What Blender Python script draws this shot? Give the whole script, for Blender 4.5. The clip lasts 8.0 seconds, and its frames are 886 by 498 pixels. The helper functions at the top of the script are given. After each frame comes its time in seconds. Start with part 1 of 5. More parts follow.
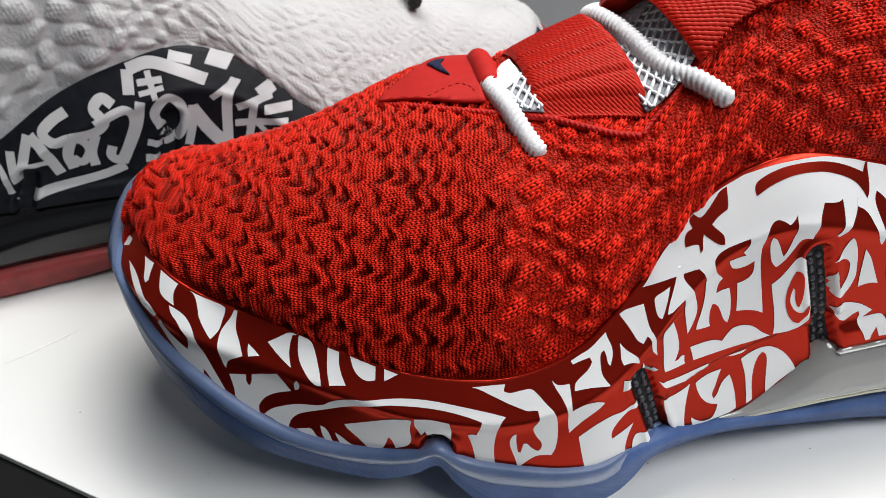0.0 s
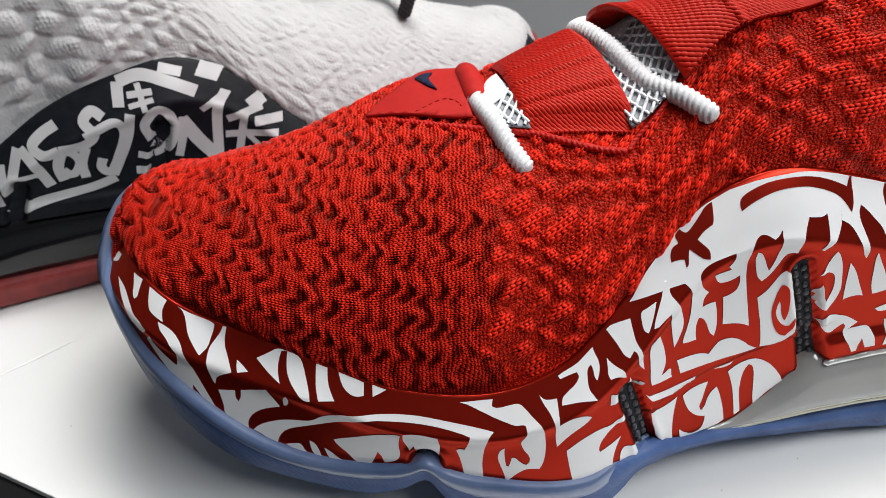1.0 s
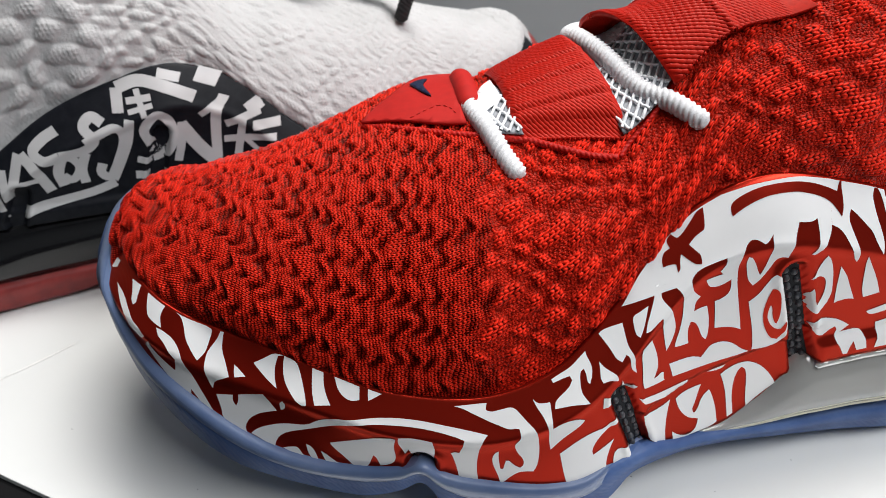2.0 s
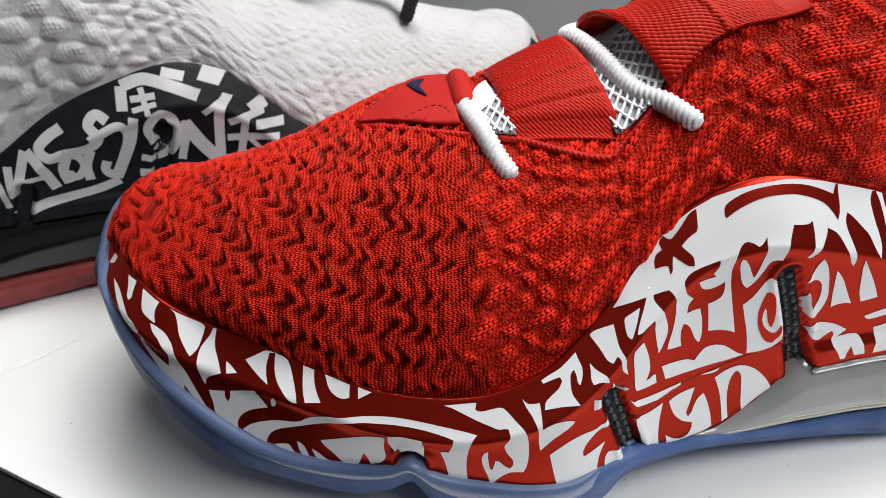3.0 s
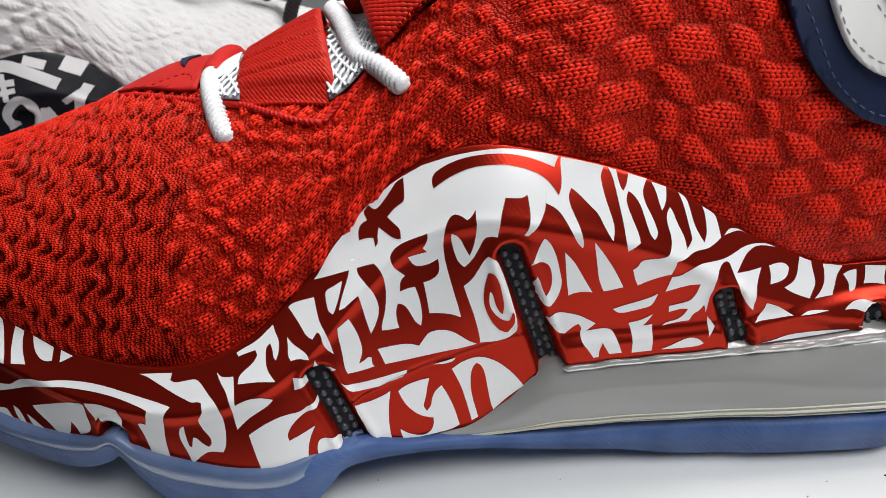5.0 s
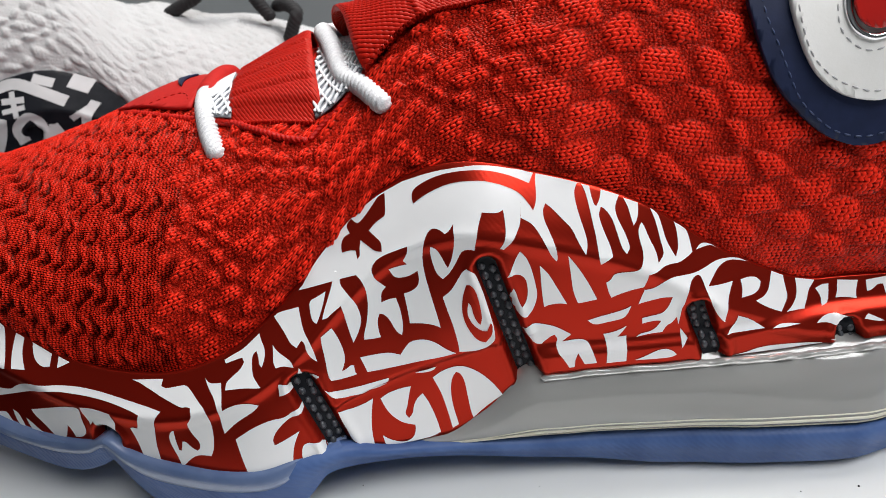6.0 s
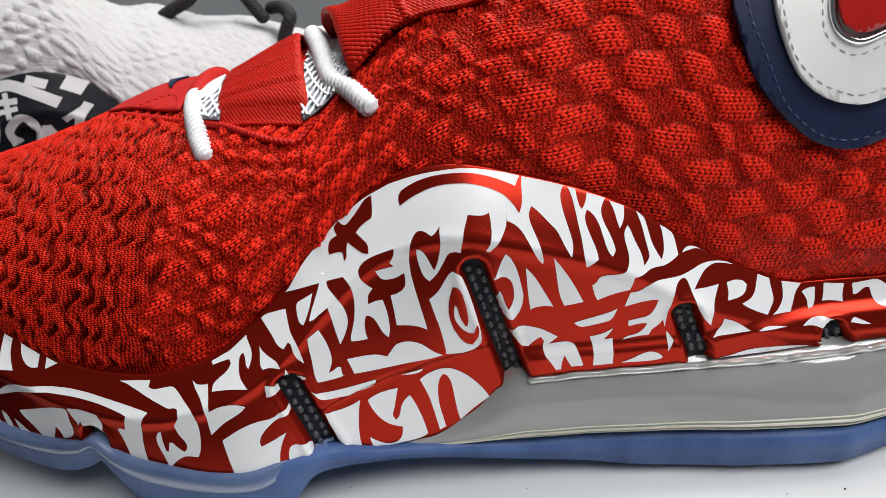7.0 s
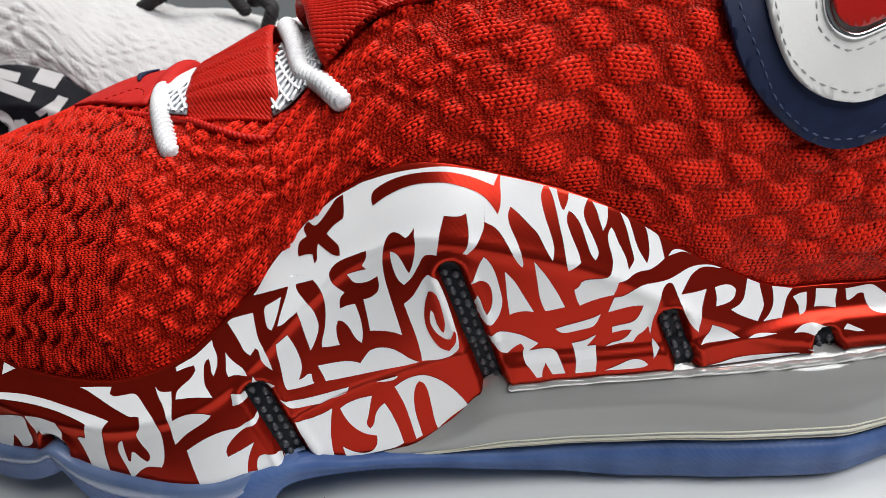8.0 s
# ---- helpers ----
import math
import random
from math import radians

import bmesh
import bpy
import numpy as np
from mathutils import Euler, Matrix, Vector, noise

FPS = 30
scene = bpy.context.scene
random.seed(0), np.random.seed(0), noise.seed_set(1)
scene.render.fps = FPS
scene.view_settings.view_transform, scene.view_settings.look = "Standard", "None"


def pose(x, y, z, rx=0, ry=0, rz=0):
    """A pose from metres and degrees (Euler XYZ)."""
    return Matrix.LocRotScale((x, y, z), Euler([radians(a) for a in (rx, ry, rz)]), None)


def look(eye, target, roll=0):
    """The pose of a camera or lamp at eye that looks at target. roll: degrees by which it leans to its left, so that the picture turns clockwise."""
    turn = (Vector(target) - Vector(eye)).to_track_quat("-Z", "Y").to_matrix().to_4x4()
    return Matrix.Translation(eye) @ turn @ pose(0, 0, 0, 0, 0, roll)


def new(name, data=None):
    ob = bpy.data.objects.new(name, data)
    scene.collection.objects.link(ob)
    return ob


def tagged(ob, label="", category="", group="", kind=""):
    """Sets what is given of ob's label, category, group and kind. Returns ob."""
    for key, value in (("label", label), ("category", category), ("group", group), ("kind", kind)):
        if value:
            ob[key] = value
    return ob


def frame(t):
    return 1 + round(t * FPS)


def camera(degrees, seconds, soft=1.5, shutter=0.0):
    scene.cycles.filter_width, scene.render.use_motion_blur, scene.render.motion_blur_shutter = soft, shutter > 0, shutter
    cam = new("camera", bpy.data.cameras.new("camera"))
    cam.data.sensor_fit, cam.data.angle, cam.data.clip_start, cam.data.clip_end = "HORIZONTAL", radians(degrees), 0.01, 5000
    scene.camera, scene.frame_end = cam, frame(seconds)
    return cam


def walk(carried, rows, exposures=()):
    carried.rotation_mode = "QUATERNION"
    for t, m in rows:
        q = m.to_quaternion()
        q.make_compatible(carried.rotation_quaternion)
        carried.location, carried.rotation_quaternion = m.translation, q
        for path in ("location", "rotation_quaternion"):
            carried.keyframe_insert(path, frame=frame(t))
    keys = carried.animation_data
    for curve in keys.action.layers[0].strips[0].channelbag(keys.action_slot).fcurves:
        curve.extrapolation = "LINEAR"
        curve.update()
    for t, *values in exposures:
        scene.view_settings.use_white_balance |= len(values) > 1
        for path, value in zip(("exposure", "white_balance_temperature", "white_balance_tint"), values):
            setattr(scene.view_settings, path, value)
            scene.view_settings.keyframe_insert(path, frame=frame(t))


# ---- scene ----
cam = camera(60.9, 8.0, soft=0.75)
METRES, EYE, TILT, LEAN, TURN = 0.13, 0.1567, -34.0, 0.8, 0.0
ROWS = [
    (0.0, 0.0, 0.0, 0.0, 0.0, -0.0, 0.0),
    (0.5, 0.0003, 0.0043, 0.004, -0.19, 0.05, 0.11),
    (1.0, 0.0156, -0.0061, 0.0283, -0.26, -0.06, 0.28),
    (1.5, 0.0268, -0.0199, 0.0433, -0.22, -0.25, 0.47),
    (3.0, 0.0762, -0.0212, 0.0368, 1.3, -0.06, -0.11),
    (3.5, 0.2106, 0.0112, -0.0543, 2.78, 0.81, -0.92),
    (4.0, 0.4142, 0.0681, -0.1256, 4.66, 1.86, -1.83),
    (4.5, 0.6262, 0.1278, -0.1056, 6.43, 2.86, -2.55),
    (5.0, 0.702, 0.0948, -0.0823, 7.57, 3.7, -3.0),
    (6.5, 0.7818, 0.0493, -0.0865, 8.74, 4.84, -3.42),
    (7.0, 0.788, 0.0537, -0.083, 8.58, 4.85, -3.53),
    (7.5, 0.8015, 0.0903, -0.0722, 8.35, 4.74, -3.66),
    (8.0, 0.8126, 0.1138, -0.0689, 8.3, 4.7, -3.8),
]
walk(cam, [(t, pose(0, 0, EYE, TILT, LEAN, TURN) @ pose(METRES * x, METRES * y, METRES * z, 90 + pitch, roll, yaw)) for t, x, y, z, yaw, pitch, roll in ROWS])
cam.data.dof.use_dof = True
cam.data.dof.focus_distance = 0.168
cam.data.dof.aperture_fstop = 28.0

# ---- light ----
world = bpy.data.worlds.new("world")
scene.world = world
world.use_nodes = True
world.node_tree.nodes["Background"].inputs[0].default_value = (0.8, 0.86, 0.95, 1)
world.node_tree.nodes["Background"].inputs[1].default_value = 0.03


def area(name, place, target, sx, sy, watts, colour=(1, 0.97, 0.93)):
    data = bpy.data.lights.new(name, "AREA")
    data.shape, data.size, data.size_y, data.energy, data.color = "RECTANGLE", sx, sy, watts, colour
    ob = new(name, data)
    ob.matrix_world = look(place, target)
    return ob


area("ceiling_lamp", (0.13, 0.46, 1.00), (0.05, 0.18, 0), 0.60, 0.36, 12.0)
area("front_lamp", (0.70, -0.20, 1.08), (0.12, 0.18, 0.03), 1.00, 0.36, 14.6, (0.98, 0.99, 1.0))
scene.view_settings.exposure = -0.03

# ---- shapes ----
def curve1(xs, ys):
    """A smooth function through a few points."""
    xs, ys = np.array(xs, float), np.array(ys, float)
    d = np.diff(ys) / np.diff(xs)
    m = np.concatenate([[d[0]], (d[:-1] + d[1:]) / 2, [d[-1]]])
    m[1:-1][d[:-1] * d[1:] <= 0] = 0

    def f(x):
        x = np.clip(np.asarray(x, float), xs[0], xs[-1])
        i = np.clip(np.searchsorted(xs, x) - 1, 0, len(xs) - 2)
        h = xs[i + 1] - xs[i]
        t = (x - xs[i]) / h
        return ((2 * t**3 - 3 * t**2 + 1) * ys[i] + (t**3 - 2 * t**2 + t) * h * m[i]
                + (3 * t**2 - 2 * t**3) * ys[i + 1] + (t**3 - t**2) * h * m[i + 1])
    return f


def loop2(points, n=2400):
    """A smooth closed outline, sampled evenly by length."""
    p = np.array(points, float)
    k = len(p)
    out = []
    for i in range(k):
        a, b, c, d = p[i - 1], p[i], p[(i + 1) % k], p[(i + 2) % k]
        t = np.linspace(0, 1, 60, endpoint=False)[:, None]
        out.append(0.5 * (2 * b + (c - a) * t + (2 * a - 5 * b + 4 * c - d) * t**2 + (3 * b - a - 3 * c + d) * t**3))
    q = np.concatenate(out)
    q = np.vstack([q, q[:1]])
    s = np.concatenate([[0], np.cumsum(np.hypot(*np.diff(q, axis=0).T))])
    u = np.linspace(0, s[-1], n)
    return u, np.interp(u, s, q[:, 0]), np.interp(u, s, q[:, 1])


# the sole's outline from the toe along the near side, round the heel and back
OUTLINE = [(-0.0892, 0.1861), (-0.0860, 0.1623), (-0.0741, 0.1397), (-0.0542, 0.1240), (-0.0199, 0.1189), (0.0080, 0.1150), (0.0300, 0.1152),
           (0.0477, 0.1222), (0.0669, 0.1318), (0.0940, 0.1394), (0.1308, 0.1479), (0.1613, 0.1595), (0.1949, 0.1682),
           (0.222, 0.1800), (0.232, 0.205), (0.220, 0.234), (0.18, 0.245), (0.12, 0.240), (0.06, 0.236),
           (0.0, 0.240), (-0.045, 0.234), (-0.075, 0.214)]
PU, PX, PY = loop2(OUTLINE)
TX, TY = np.gradient(PX, PU), np.gradient(PY, PU)
TL = np.hypot(TX, TY)
TX, TY = TX / TL, TY / TL
LENGTH = PU[-1]
rim_z = curve1([-0.089, -0.080, -0.068, -0.057, -0.034, -0.009, 0.008, 0.026, 0.040, 0.055, 0.066, 0.080, 0.095, 0.116, 0.140, 0.161, 0.185, 0.232],
               [0.0590, 0.0578, 0.0550, 0.0510, 0.0464, 0.0409, 0.0399, 0.0441, 0.0515, 0.0661, 0.0765, 0.0815, 0.0785, 0.0708, 0.0553, 0.0460, 0.0461, 0.052])
low_z = curve1([-0.089, -0.075, -0.065, -0.051, -0.035, -0.02, -0.008, -0.003, 0.002, 0.017, 0.032, 0.043, 0.050, 0.060, 0.072, 0.082, 0.092, 0.10, 0.13, 0.16, 0.185, 0.232],
               [0.0530, 0.0445, 0.0384, 0.0306, 0.0236, 0.0207, 0.0222, 0.0248, 0.0215, 0.0187, 0.0178, 0.0195, 0.0203, 0.0164, 0.0161, 0.0213, 0.0318, 0.0330, 0.0338, 0.0320, 0.033, 0.038])
lean = curve1([-0.089, -0.07, -0.05, -0.01, 0.03, 0.05, 0.085, 0.13, 0.232], [0.027, 0.08, 0.252, 0.02, 0.192, 0.195, 0.052, 0.022, 0.05])
band_h = curve1([-0.09, 0.02, 0.055, 0.09, 0.13, 0.16, 0.23], [0.006, 0.0080, 0.011, 0.0130, 0.0120, 0.010, 0.010])
band_d = curve1([-0.09, 0.02, 0.055, 0.09, 0.13, 0.16, 0.23], [0.0050, 0.0044, 0.0045, 0.0075, 0.006, 0.0045, 0.004])
# slots cut into the sole's side: two ends (x, z) and half a width
SLOTS = [((-0.0035, 0.0215), (-0.0030, 0.0250), 0.0024), ((0.0445, 0.0375), (0.0500, 0.0195), 0.0020), ((0.0835, 0.0600), (0.0925, 0.0300), 0.0021),
         ((0.1295, 0.0460), (0.1335, 0.0350), 0.0021), ((0.1655, 0.0350), (0.1668, 0.0318), 0.0023)]


def slot_gap(x, z, k):
    (ax, az), (bx, bz), r = SLOTS[k]
    t = np.clip(((x - ax) * (bx - ax) + (z - az) * (bz - az)) / ((bx - ax) ** 2 + (bz - az) ** 2), 0, 1)
    return np.hypot(x - ax - t * (bx - ax), z - az - t * (bz - az)) - r


def step(a, b, x):
    t = np.clip((x - a) / (b - a), 0, 1)
    return t * t * (3 - 2 * t)


def wall_at(u, z, out=0.0, plain=False):
    """A point of the sole's printed side at length u round it and height z, pushed out by some metres."""
    u = np.asarray(u, float) % LENGTH
    z = np.asarray(z, float)
    x, y = np.interp(u, PU, PX), np.interp(u, PU, PY)
    nx, ny = np.interp(u, PU, TY), -np.interp(u, PU, TX)
    zt = rim_z(x)
    band, deep = band_h(x), band_d(x)
    inward = lean(x) * (z - 0.02) + deep * np.clip((z - (zt - band)) / band, 0, 1.15) ** 1.2
    inward = inward - 0.0006 * np.exp(-((z - (zt - band - 0.001)) / 0.0018) ** 2)
    near = 0.0 if plain else step(0.20, 0.19, y)
    for k in range(len(SLOTS)):
        g = slot_gap(x, z, k)
        inward = inward + near * (0.0026 * step(0.0011, -0.0002, g) - 0.0005 * np.exp(-((g - 0.0018) / 0.0008) ** 2))
    fold = step(0.0006, -0.0006, z - (0.0300 + 0.30 * (x - 0.05))) * step(0.047, 0.052, x) * step(0.096, 0.090, x)
    inward = inward + near * 0.0012 * fold
    ledge = step(0.0402 + 0.02 * (x - 0.1), 0.0374 + 0.02 * (x - 0.1), z) * step(0.092, 0.097, x)
    inward = inward - near * 0.0016 * ledge
    return np.stack([x + nx * (out - inward), y + ny * (out - inward), z + 0 * x], -1)


U_C = curve1([-0.09, -0.045, -0.01, 0.010, 0.030, 0.045, 0.065, 0.080, 0.095, 0.111, 0.136, 0.161, 0.190, 0.23],
             [0.1731, 0.1705, 0.1798, 0.1801, 0.1864, 0.1845, 0.188, 0.189, 0.191, 0.195, 0.200, 0.205, 0.207, 0.207])
U_A = curve1([-0.065, -0.045, -0.030, -0.010, 0.010, 0.030, 0.045, 0.065, 0.080, 0.095, 0.111, 0.136, 0.161, 0.190],
             [0.0365, 0.0418, 0.0489, 0.0574, 0.0581, 0.0614, 0.0547, 0.0451, 0.0435, 0.0440, 0.0405, 0.0420, 0.0425, 0.040])
U_B = curve1([-0.086, -0.065, -0.045, -0.030, -0.010, 0.010, 0.030, 0.045, 0.065, 0.080, 0.095, 0.111, 0.136, 0.161, 0.190, 0.23],
             [0.050, 0.046, 0.040, 0.034, 0.030, 0.030, 0.032, 0.040, 0.060, 0.064, 0.062, 0.058, 0.046, 0.038, 0.036, 0.036])
U_H = curve1([-0.065, -0.045, -0.030, -0.010, 0.010, 0.030, 0.045, 0.065, 0.080, 0.095, 0.111, 0.136, 0.161, 0.190, 0.23],
             [0.0201, 0.0325, 0.0434, 0.0545, 0.0583, 0.0630, 0.0570, 0.0549, 0.056, 0.066, 0.080, 0.088, 0.10, 0.105, 0.105])
TOE, HEEL = -0.0842, 0.2265


def upper_at(x, a, out=0.0):
    """A point of the smooth knit shell at station x and angle a round it (0 near side, pi far side)."""
    x, a = np.asarray(x, float), np.asarray(a, float)
    s = np.clip((-0.045 - x) / (-0.045 - TOE), 0, 1)
    e = np.clip((x - 0.190) / (HEEL - 0.190), 0, 1)
    w = (U_A(x)) * np.sqrt(np.clip(1 - s**3.4, 0, 1)) * np.sqrt(np.clip(1 - e**2.4, 0, 1))
    h = U_H(x) * np.sqrt(np.clip(1 - s**6, 0, 1)) * (1 - 0.12 * e)
    zr = U_B(x) + h * np.sin(a)
    w = w - np.interp(x, TUCK_X, TUCK) * step(rim_z(x) + 0.010, rim_z(x) - 0.001, zr) * (a < 1.6)
    zr = zr - 0.008 * np.clip(a - 1.48, 0, 0.8) ** 2 * step(-0.005, 0.02, x) * step(0.07, 0.05, x)
    return np.stack([x + 0 * a, U_C(x) - w * np.cos(a) - out * np.cos(a), zr + out * np.sin(a)], -1)


# how far the knit is drawn in, so that it dips behind the sole's rim
TUCK_X, TUCK = np.array([-1.0, 1.0]), np.zeros(2)
_x = np.linspace(-0.083, 0.195, 140)
_k = int(np.argmax(PX))
_j = int(np.argmin(PX[:_k]))
_u = np.interp(_x, PX[_j:_k], PU[_j:_k])
_wall = wall_at(_u, rim_z(_x))
_wy = np.interp(_x, _wall[:, 0], _wall[:, 1])
_a = np.linspace(0, 1.5, 300)
_p = upper_at(_x[:, None], _a[None])
_uy = np.array([np.interp(rim_z(q), p[:, 2], p[:, 1]) for q, p in zip(_x, _p)])
TUCK_X, TUCK = _x, np.clip(_wy + 0.0010 - _uy, 0, 0.008)
# ---- end of shapes ----


# ---- materials ----
def material(name, colour, rough=0.5, metal=0.0, **more):
    m = bpy.data.materials.new(name)
    m.use_nodes = True
    b = m.node_tree.nodes["Principled BSDF"]
    b.inputs["Base Color"].default_value = (*colour, 1)
    b.inputs["Roughness"].default_value, b.inputs["Metallic"].default_value = rough, metal
    for k, v in more.items():
        b.inputs[k.replace("_", " ")].default_value = v
    return m


def grain(m, scale, low, high, bump=0.0, bump_scale=None, depth=0.0002, detail=4.0, stretch=(1, 1, 1)):
    """Colour that wanders between two tones, and a fine relief."""
    nt = m.node_tree
    b = nt.nodes["Principled BSDF"]
    co = nt.nodes.new("ShaderNodeTexCoord")
    mp = nt.nodes.new("ShaderNodeMapping")
    mp.inputs["Scale"].default_value = stretch
    nt.links.new(co.outputs["Object"], mp.inputs["Vector"])
    no = nt.nodes.new("ShaderNodeTexNoise")
    no.inputs["Scale"].default_value, no.inputs["Detail"].default_value = scale, detail
    nt.links.new(mp.outputs["Vector"], no.inputs["Vector"])
    ra = nt.nodes.new("ShaderNodeValToRGB")
    ra.color_ramp.elements[0].position, ra.color_ramp.elements[1].position = 0.3, 0.7
    ra.color_ramp.elements[0].color, ra.color_ramp.elements[1].color = (*low, 1), (*high, 1)
    nt.links.new(no.outputs["Fac"], ra.inputs["Fac"])
    nt.links.new(ra.outputs["Color"], b.inputs["Base Color"])
    if bump:
        n2 = nt.nodes.new("ShaderNodeTexNoise")
        n2.inputs["Scale"].default_value, n2.inputs["Detail"].default_value = bump_scale or scale, 3.0
        nt.links.new(mp.outputs["Vector"], n2.inputs["Vector"])
        bu = nt.nodes.new("ShaderNodeBump")
        bu.inputs["Strength"].default_value, bu.inputs["Distance"].default_value = bump, depth
        nt.links.new(n2.outputs["Fac"], bu.inputs["Height"])
        nt.links.new(bu.outputs["Normal"], b.inputs["Normal"])
    return m


def ribs(m, pitch, turn, strength=0.6, depth=0.0003):
    """Fine parallel ribs, a pitch of some metres apart."""
    nt = m.node_tree
    b = nt.nodes["Principled BSDF"]
    co = nt.nodes.new("ShaderNodeTexCoord")
    mp = nt.nodes.new("ShaderNodeMapping")
    mp.inputs["Rotation"].default_value = turn
    wv = nt.nodes.new("ShaderNodeTexWave")
    wv.inputs["Scale"].default_value = 0.314 / pitch
    wv.inputs["Distortion"].default_value, wv.inputs["Detail"].default_value = 0.9, 2.0
    bu = nt.nodes.new("ShaderNodeBump")
    bu.inputs["Strength"].default_value, bu.inputs["Distance"].default_value = strength, depth
    nt.links.new(co.outputs["Object"], mp.inputs["Vector"])
    nt.links.new(mp.outputs["Vector"], wv.inputs["Vector"])
    nt.links.new(wv.outputs["Fac"], bu.inputs["Height"])
    nt.links.new(bu.outputs["Normal"], b.inputs["Normal"])
    return m


RED_KNIT = grain(material("red_knit", (0.55, 0.012, 0.006), 0.34, Specular_IOR_Level=0.17, Specular_Tint=(1.0, 0.26, 0.17, 1)), 900, (0.70, 0.70, 0.70), (1.0, 1.0, 1.0), 0.25, 2500, 0.0001)


def yarns_with_shade(m, gap_dark, face):
    """Bright face yarns; the dark gap tone is partly darker yarns, partly painted shade."""
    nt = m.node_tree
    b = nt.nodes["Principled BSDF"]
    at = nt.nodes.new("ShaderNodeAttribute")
    at.attribute_name = "yarn_shade"
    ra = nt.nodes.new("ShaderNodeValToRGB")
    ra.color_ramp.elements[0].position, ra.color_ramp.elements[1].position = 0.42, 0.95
    ra.color_ramp.elements[0].color, ra.color_ramp.elements[1].color = (*gap_dark, 1), (*face, 1)
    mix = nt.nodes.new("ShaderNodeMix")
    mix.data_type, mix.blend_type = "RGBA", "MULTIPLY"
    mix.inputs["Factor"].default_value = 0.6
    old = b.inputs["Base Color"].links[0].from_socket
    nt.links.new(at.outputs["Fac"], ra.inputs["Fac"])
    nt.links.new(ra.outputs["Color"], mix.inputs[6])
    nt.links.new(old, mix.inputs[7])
    # flat jersey between the raised braids: tiny loops, each darker towards its rim
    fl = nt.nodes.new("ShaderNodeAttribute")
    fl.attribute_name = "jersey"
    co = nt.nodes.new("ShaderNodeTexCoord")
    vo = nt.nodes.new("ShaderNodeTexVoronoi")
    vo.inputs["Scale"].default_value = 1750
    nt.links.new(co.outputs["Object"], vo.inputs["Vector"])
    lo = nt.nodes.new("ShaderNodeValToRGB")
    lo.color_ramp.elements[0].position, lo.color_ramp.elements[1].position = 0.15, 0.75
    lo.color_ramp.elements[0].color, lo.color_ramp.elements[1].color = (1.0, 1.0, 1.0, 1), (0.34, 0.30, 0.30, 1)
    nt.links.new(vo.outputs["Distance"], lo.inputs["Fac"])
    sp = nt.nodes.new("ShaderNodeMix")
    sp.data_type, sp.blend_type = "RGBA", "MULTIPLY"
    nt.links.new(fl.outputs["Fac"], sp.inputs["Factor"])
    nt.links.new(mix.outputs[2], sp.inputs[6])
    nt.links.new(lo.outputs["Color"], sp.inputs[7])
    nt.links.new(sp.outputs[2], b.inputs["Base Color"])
    bu = nt.nodes.new("ShaderNodeBump")
    bu.invert = True
    bu.inputs["Distance"].default_value = 0.00022
    nt.links.new(fl.outputs["Fac"], bu.inputs["Strength"])
    nt.links.new(vo.outputs["Distance"], bu.inputs["Height"])
    nt.links.new(bu.outputs["Normal"], b.inputs["Normal"].links[0].from_node.inputs["Normal"])
    return m


yarns_with_shade(RED_KNIT, (0.045, 0.0010, 0.0005), (0.90, 0.031, 0.014))
RED_RIB = grain(material("red_twill", (0.56, 0.009, 0.003), 0.45, Specular_IOR_Level=0.3, Specular_Tint=(1.0, 0.45, 0.35, 1)), 900, (0.33, 0.006, 0.0025), (0.46, 0.010, 0.004), 0.3, 3000, 0.00008)
RED_HEM = grain(material("red_hem", (0.4, 0.008, 0.004), 0.5, Specular_IOR_Level=0.2), 1200, (0.30, 0.005, 0.003), (0.55, 0.012, 0.006), 0.6, 1800, 0.0003)
RED_SUEDE = grain(material("red_suede", (0.5, 0.012, 0.009), 0.7, Specular_IOR_Level=0.2), 400, (0.37, 0.009, 0.007), (0.44, 0.012, 0.009), 0.3, 3000, 0.00008)
WHITE_KNIT = grain(material("white_knit", (0.75, 0.73, 0.72), 0.8), 35, (0.42, 0.42, 0.425), (0.50, 0.50, 0.51), 0.5, 900, 0.0005)
WHITE_MESH = grain(material("white_mesh", (0.75, 0.77, 0.8), 0.45), 600, (0.68, 0.70, 0.74), (0.82, 0.83, 0.85))
GREY_LINING = grain(material("grey_lining", (0.32, 0.33, 0.36), 0.7), 500, (0.20, 0.21, 0.24), (0.34, 0.35, 0.38))
WHITE_PRINT = grain(material("white_print", (0.80, 0.80, 0.81), 0.20), 60, (0.77, 0.77, 0.785), (0.82, 0.82, 0.83), 0.12, 700, 0.0001)
RED_PRINT = ribs(material("red_print", (0.35, 0.017, 0.008), 0.29, 0.8, Specular_Tint=(1.0, 0.5, 0.4, 1)), 0.00055, (0, 0.9, 0.4), 0.06, 0.0001)
BLUE_RUBBER = grain(material("blue_rubber", (0.085, 0.150, 0.345), 0.40, Transmission_Weight=0.02, Specular_IOR_Level=0.22, IOR=1.38), 90, (0.042, 0.082, 0.215), (0.080, 0.138, 0.315), detail=3.0, stretch=(1, 1, 0.35))
BLACK_RUBBER = grain(material("black_rubber", (0.007, 0.008, 0.011), 0.45, Specular_IOR_Level=0.13), 300, (0.005, 0.006, 0.009), (0.011, 0.012, 0.016), 0.2, 1500, 0.0001)
STUD = grain(material("stud_rubber", (0.05, 0.055, 0.065), 0.32), 800, (0.030, 0.033, 0.040), (0.075, 0.080, 0.092))
ribs(BLUE_RUBBER, 0.0009, (0.5, 0.6, 0.8), 0.22, 0.0002)
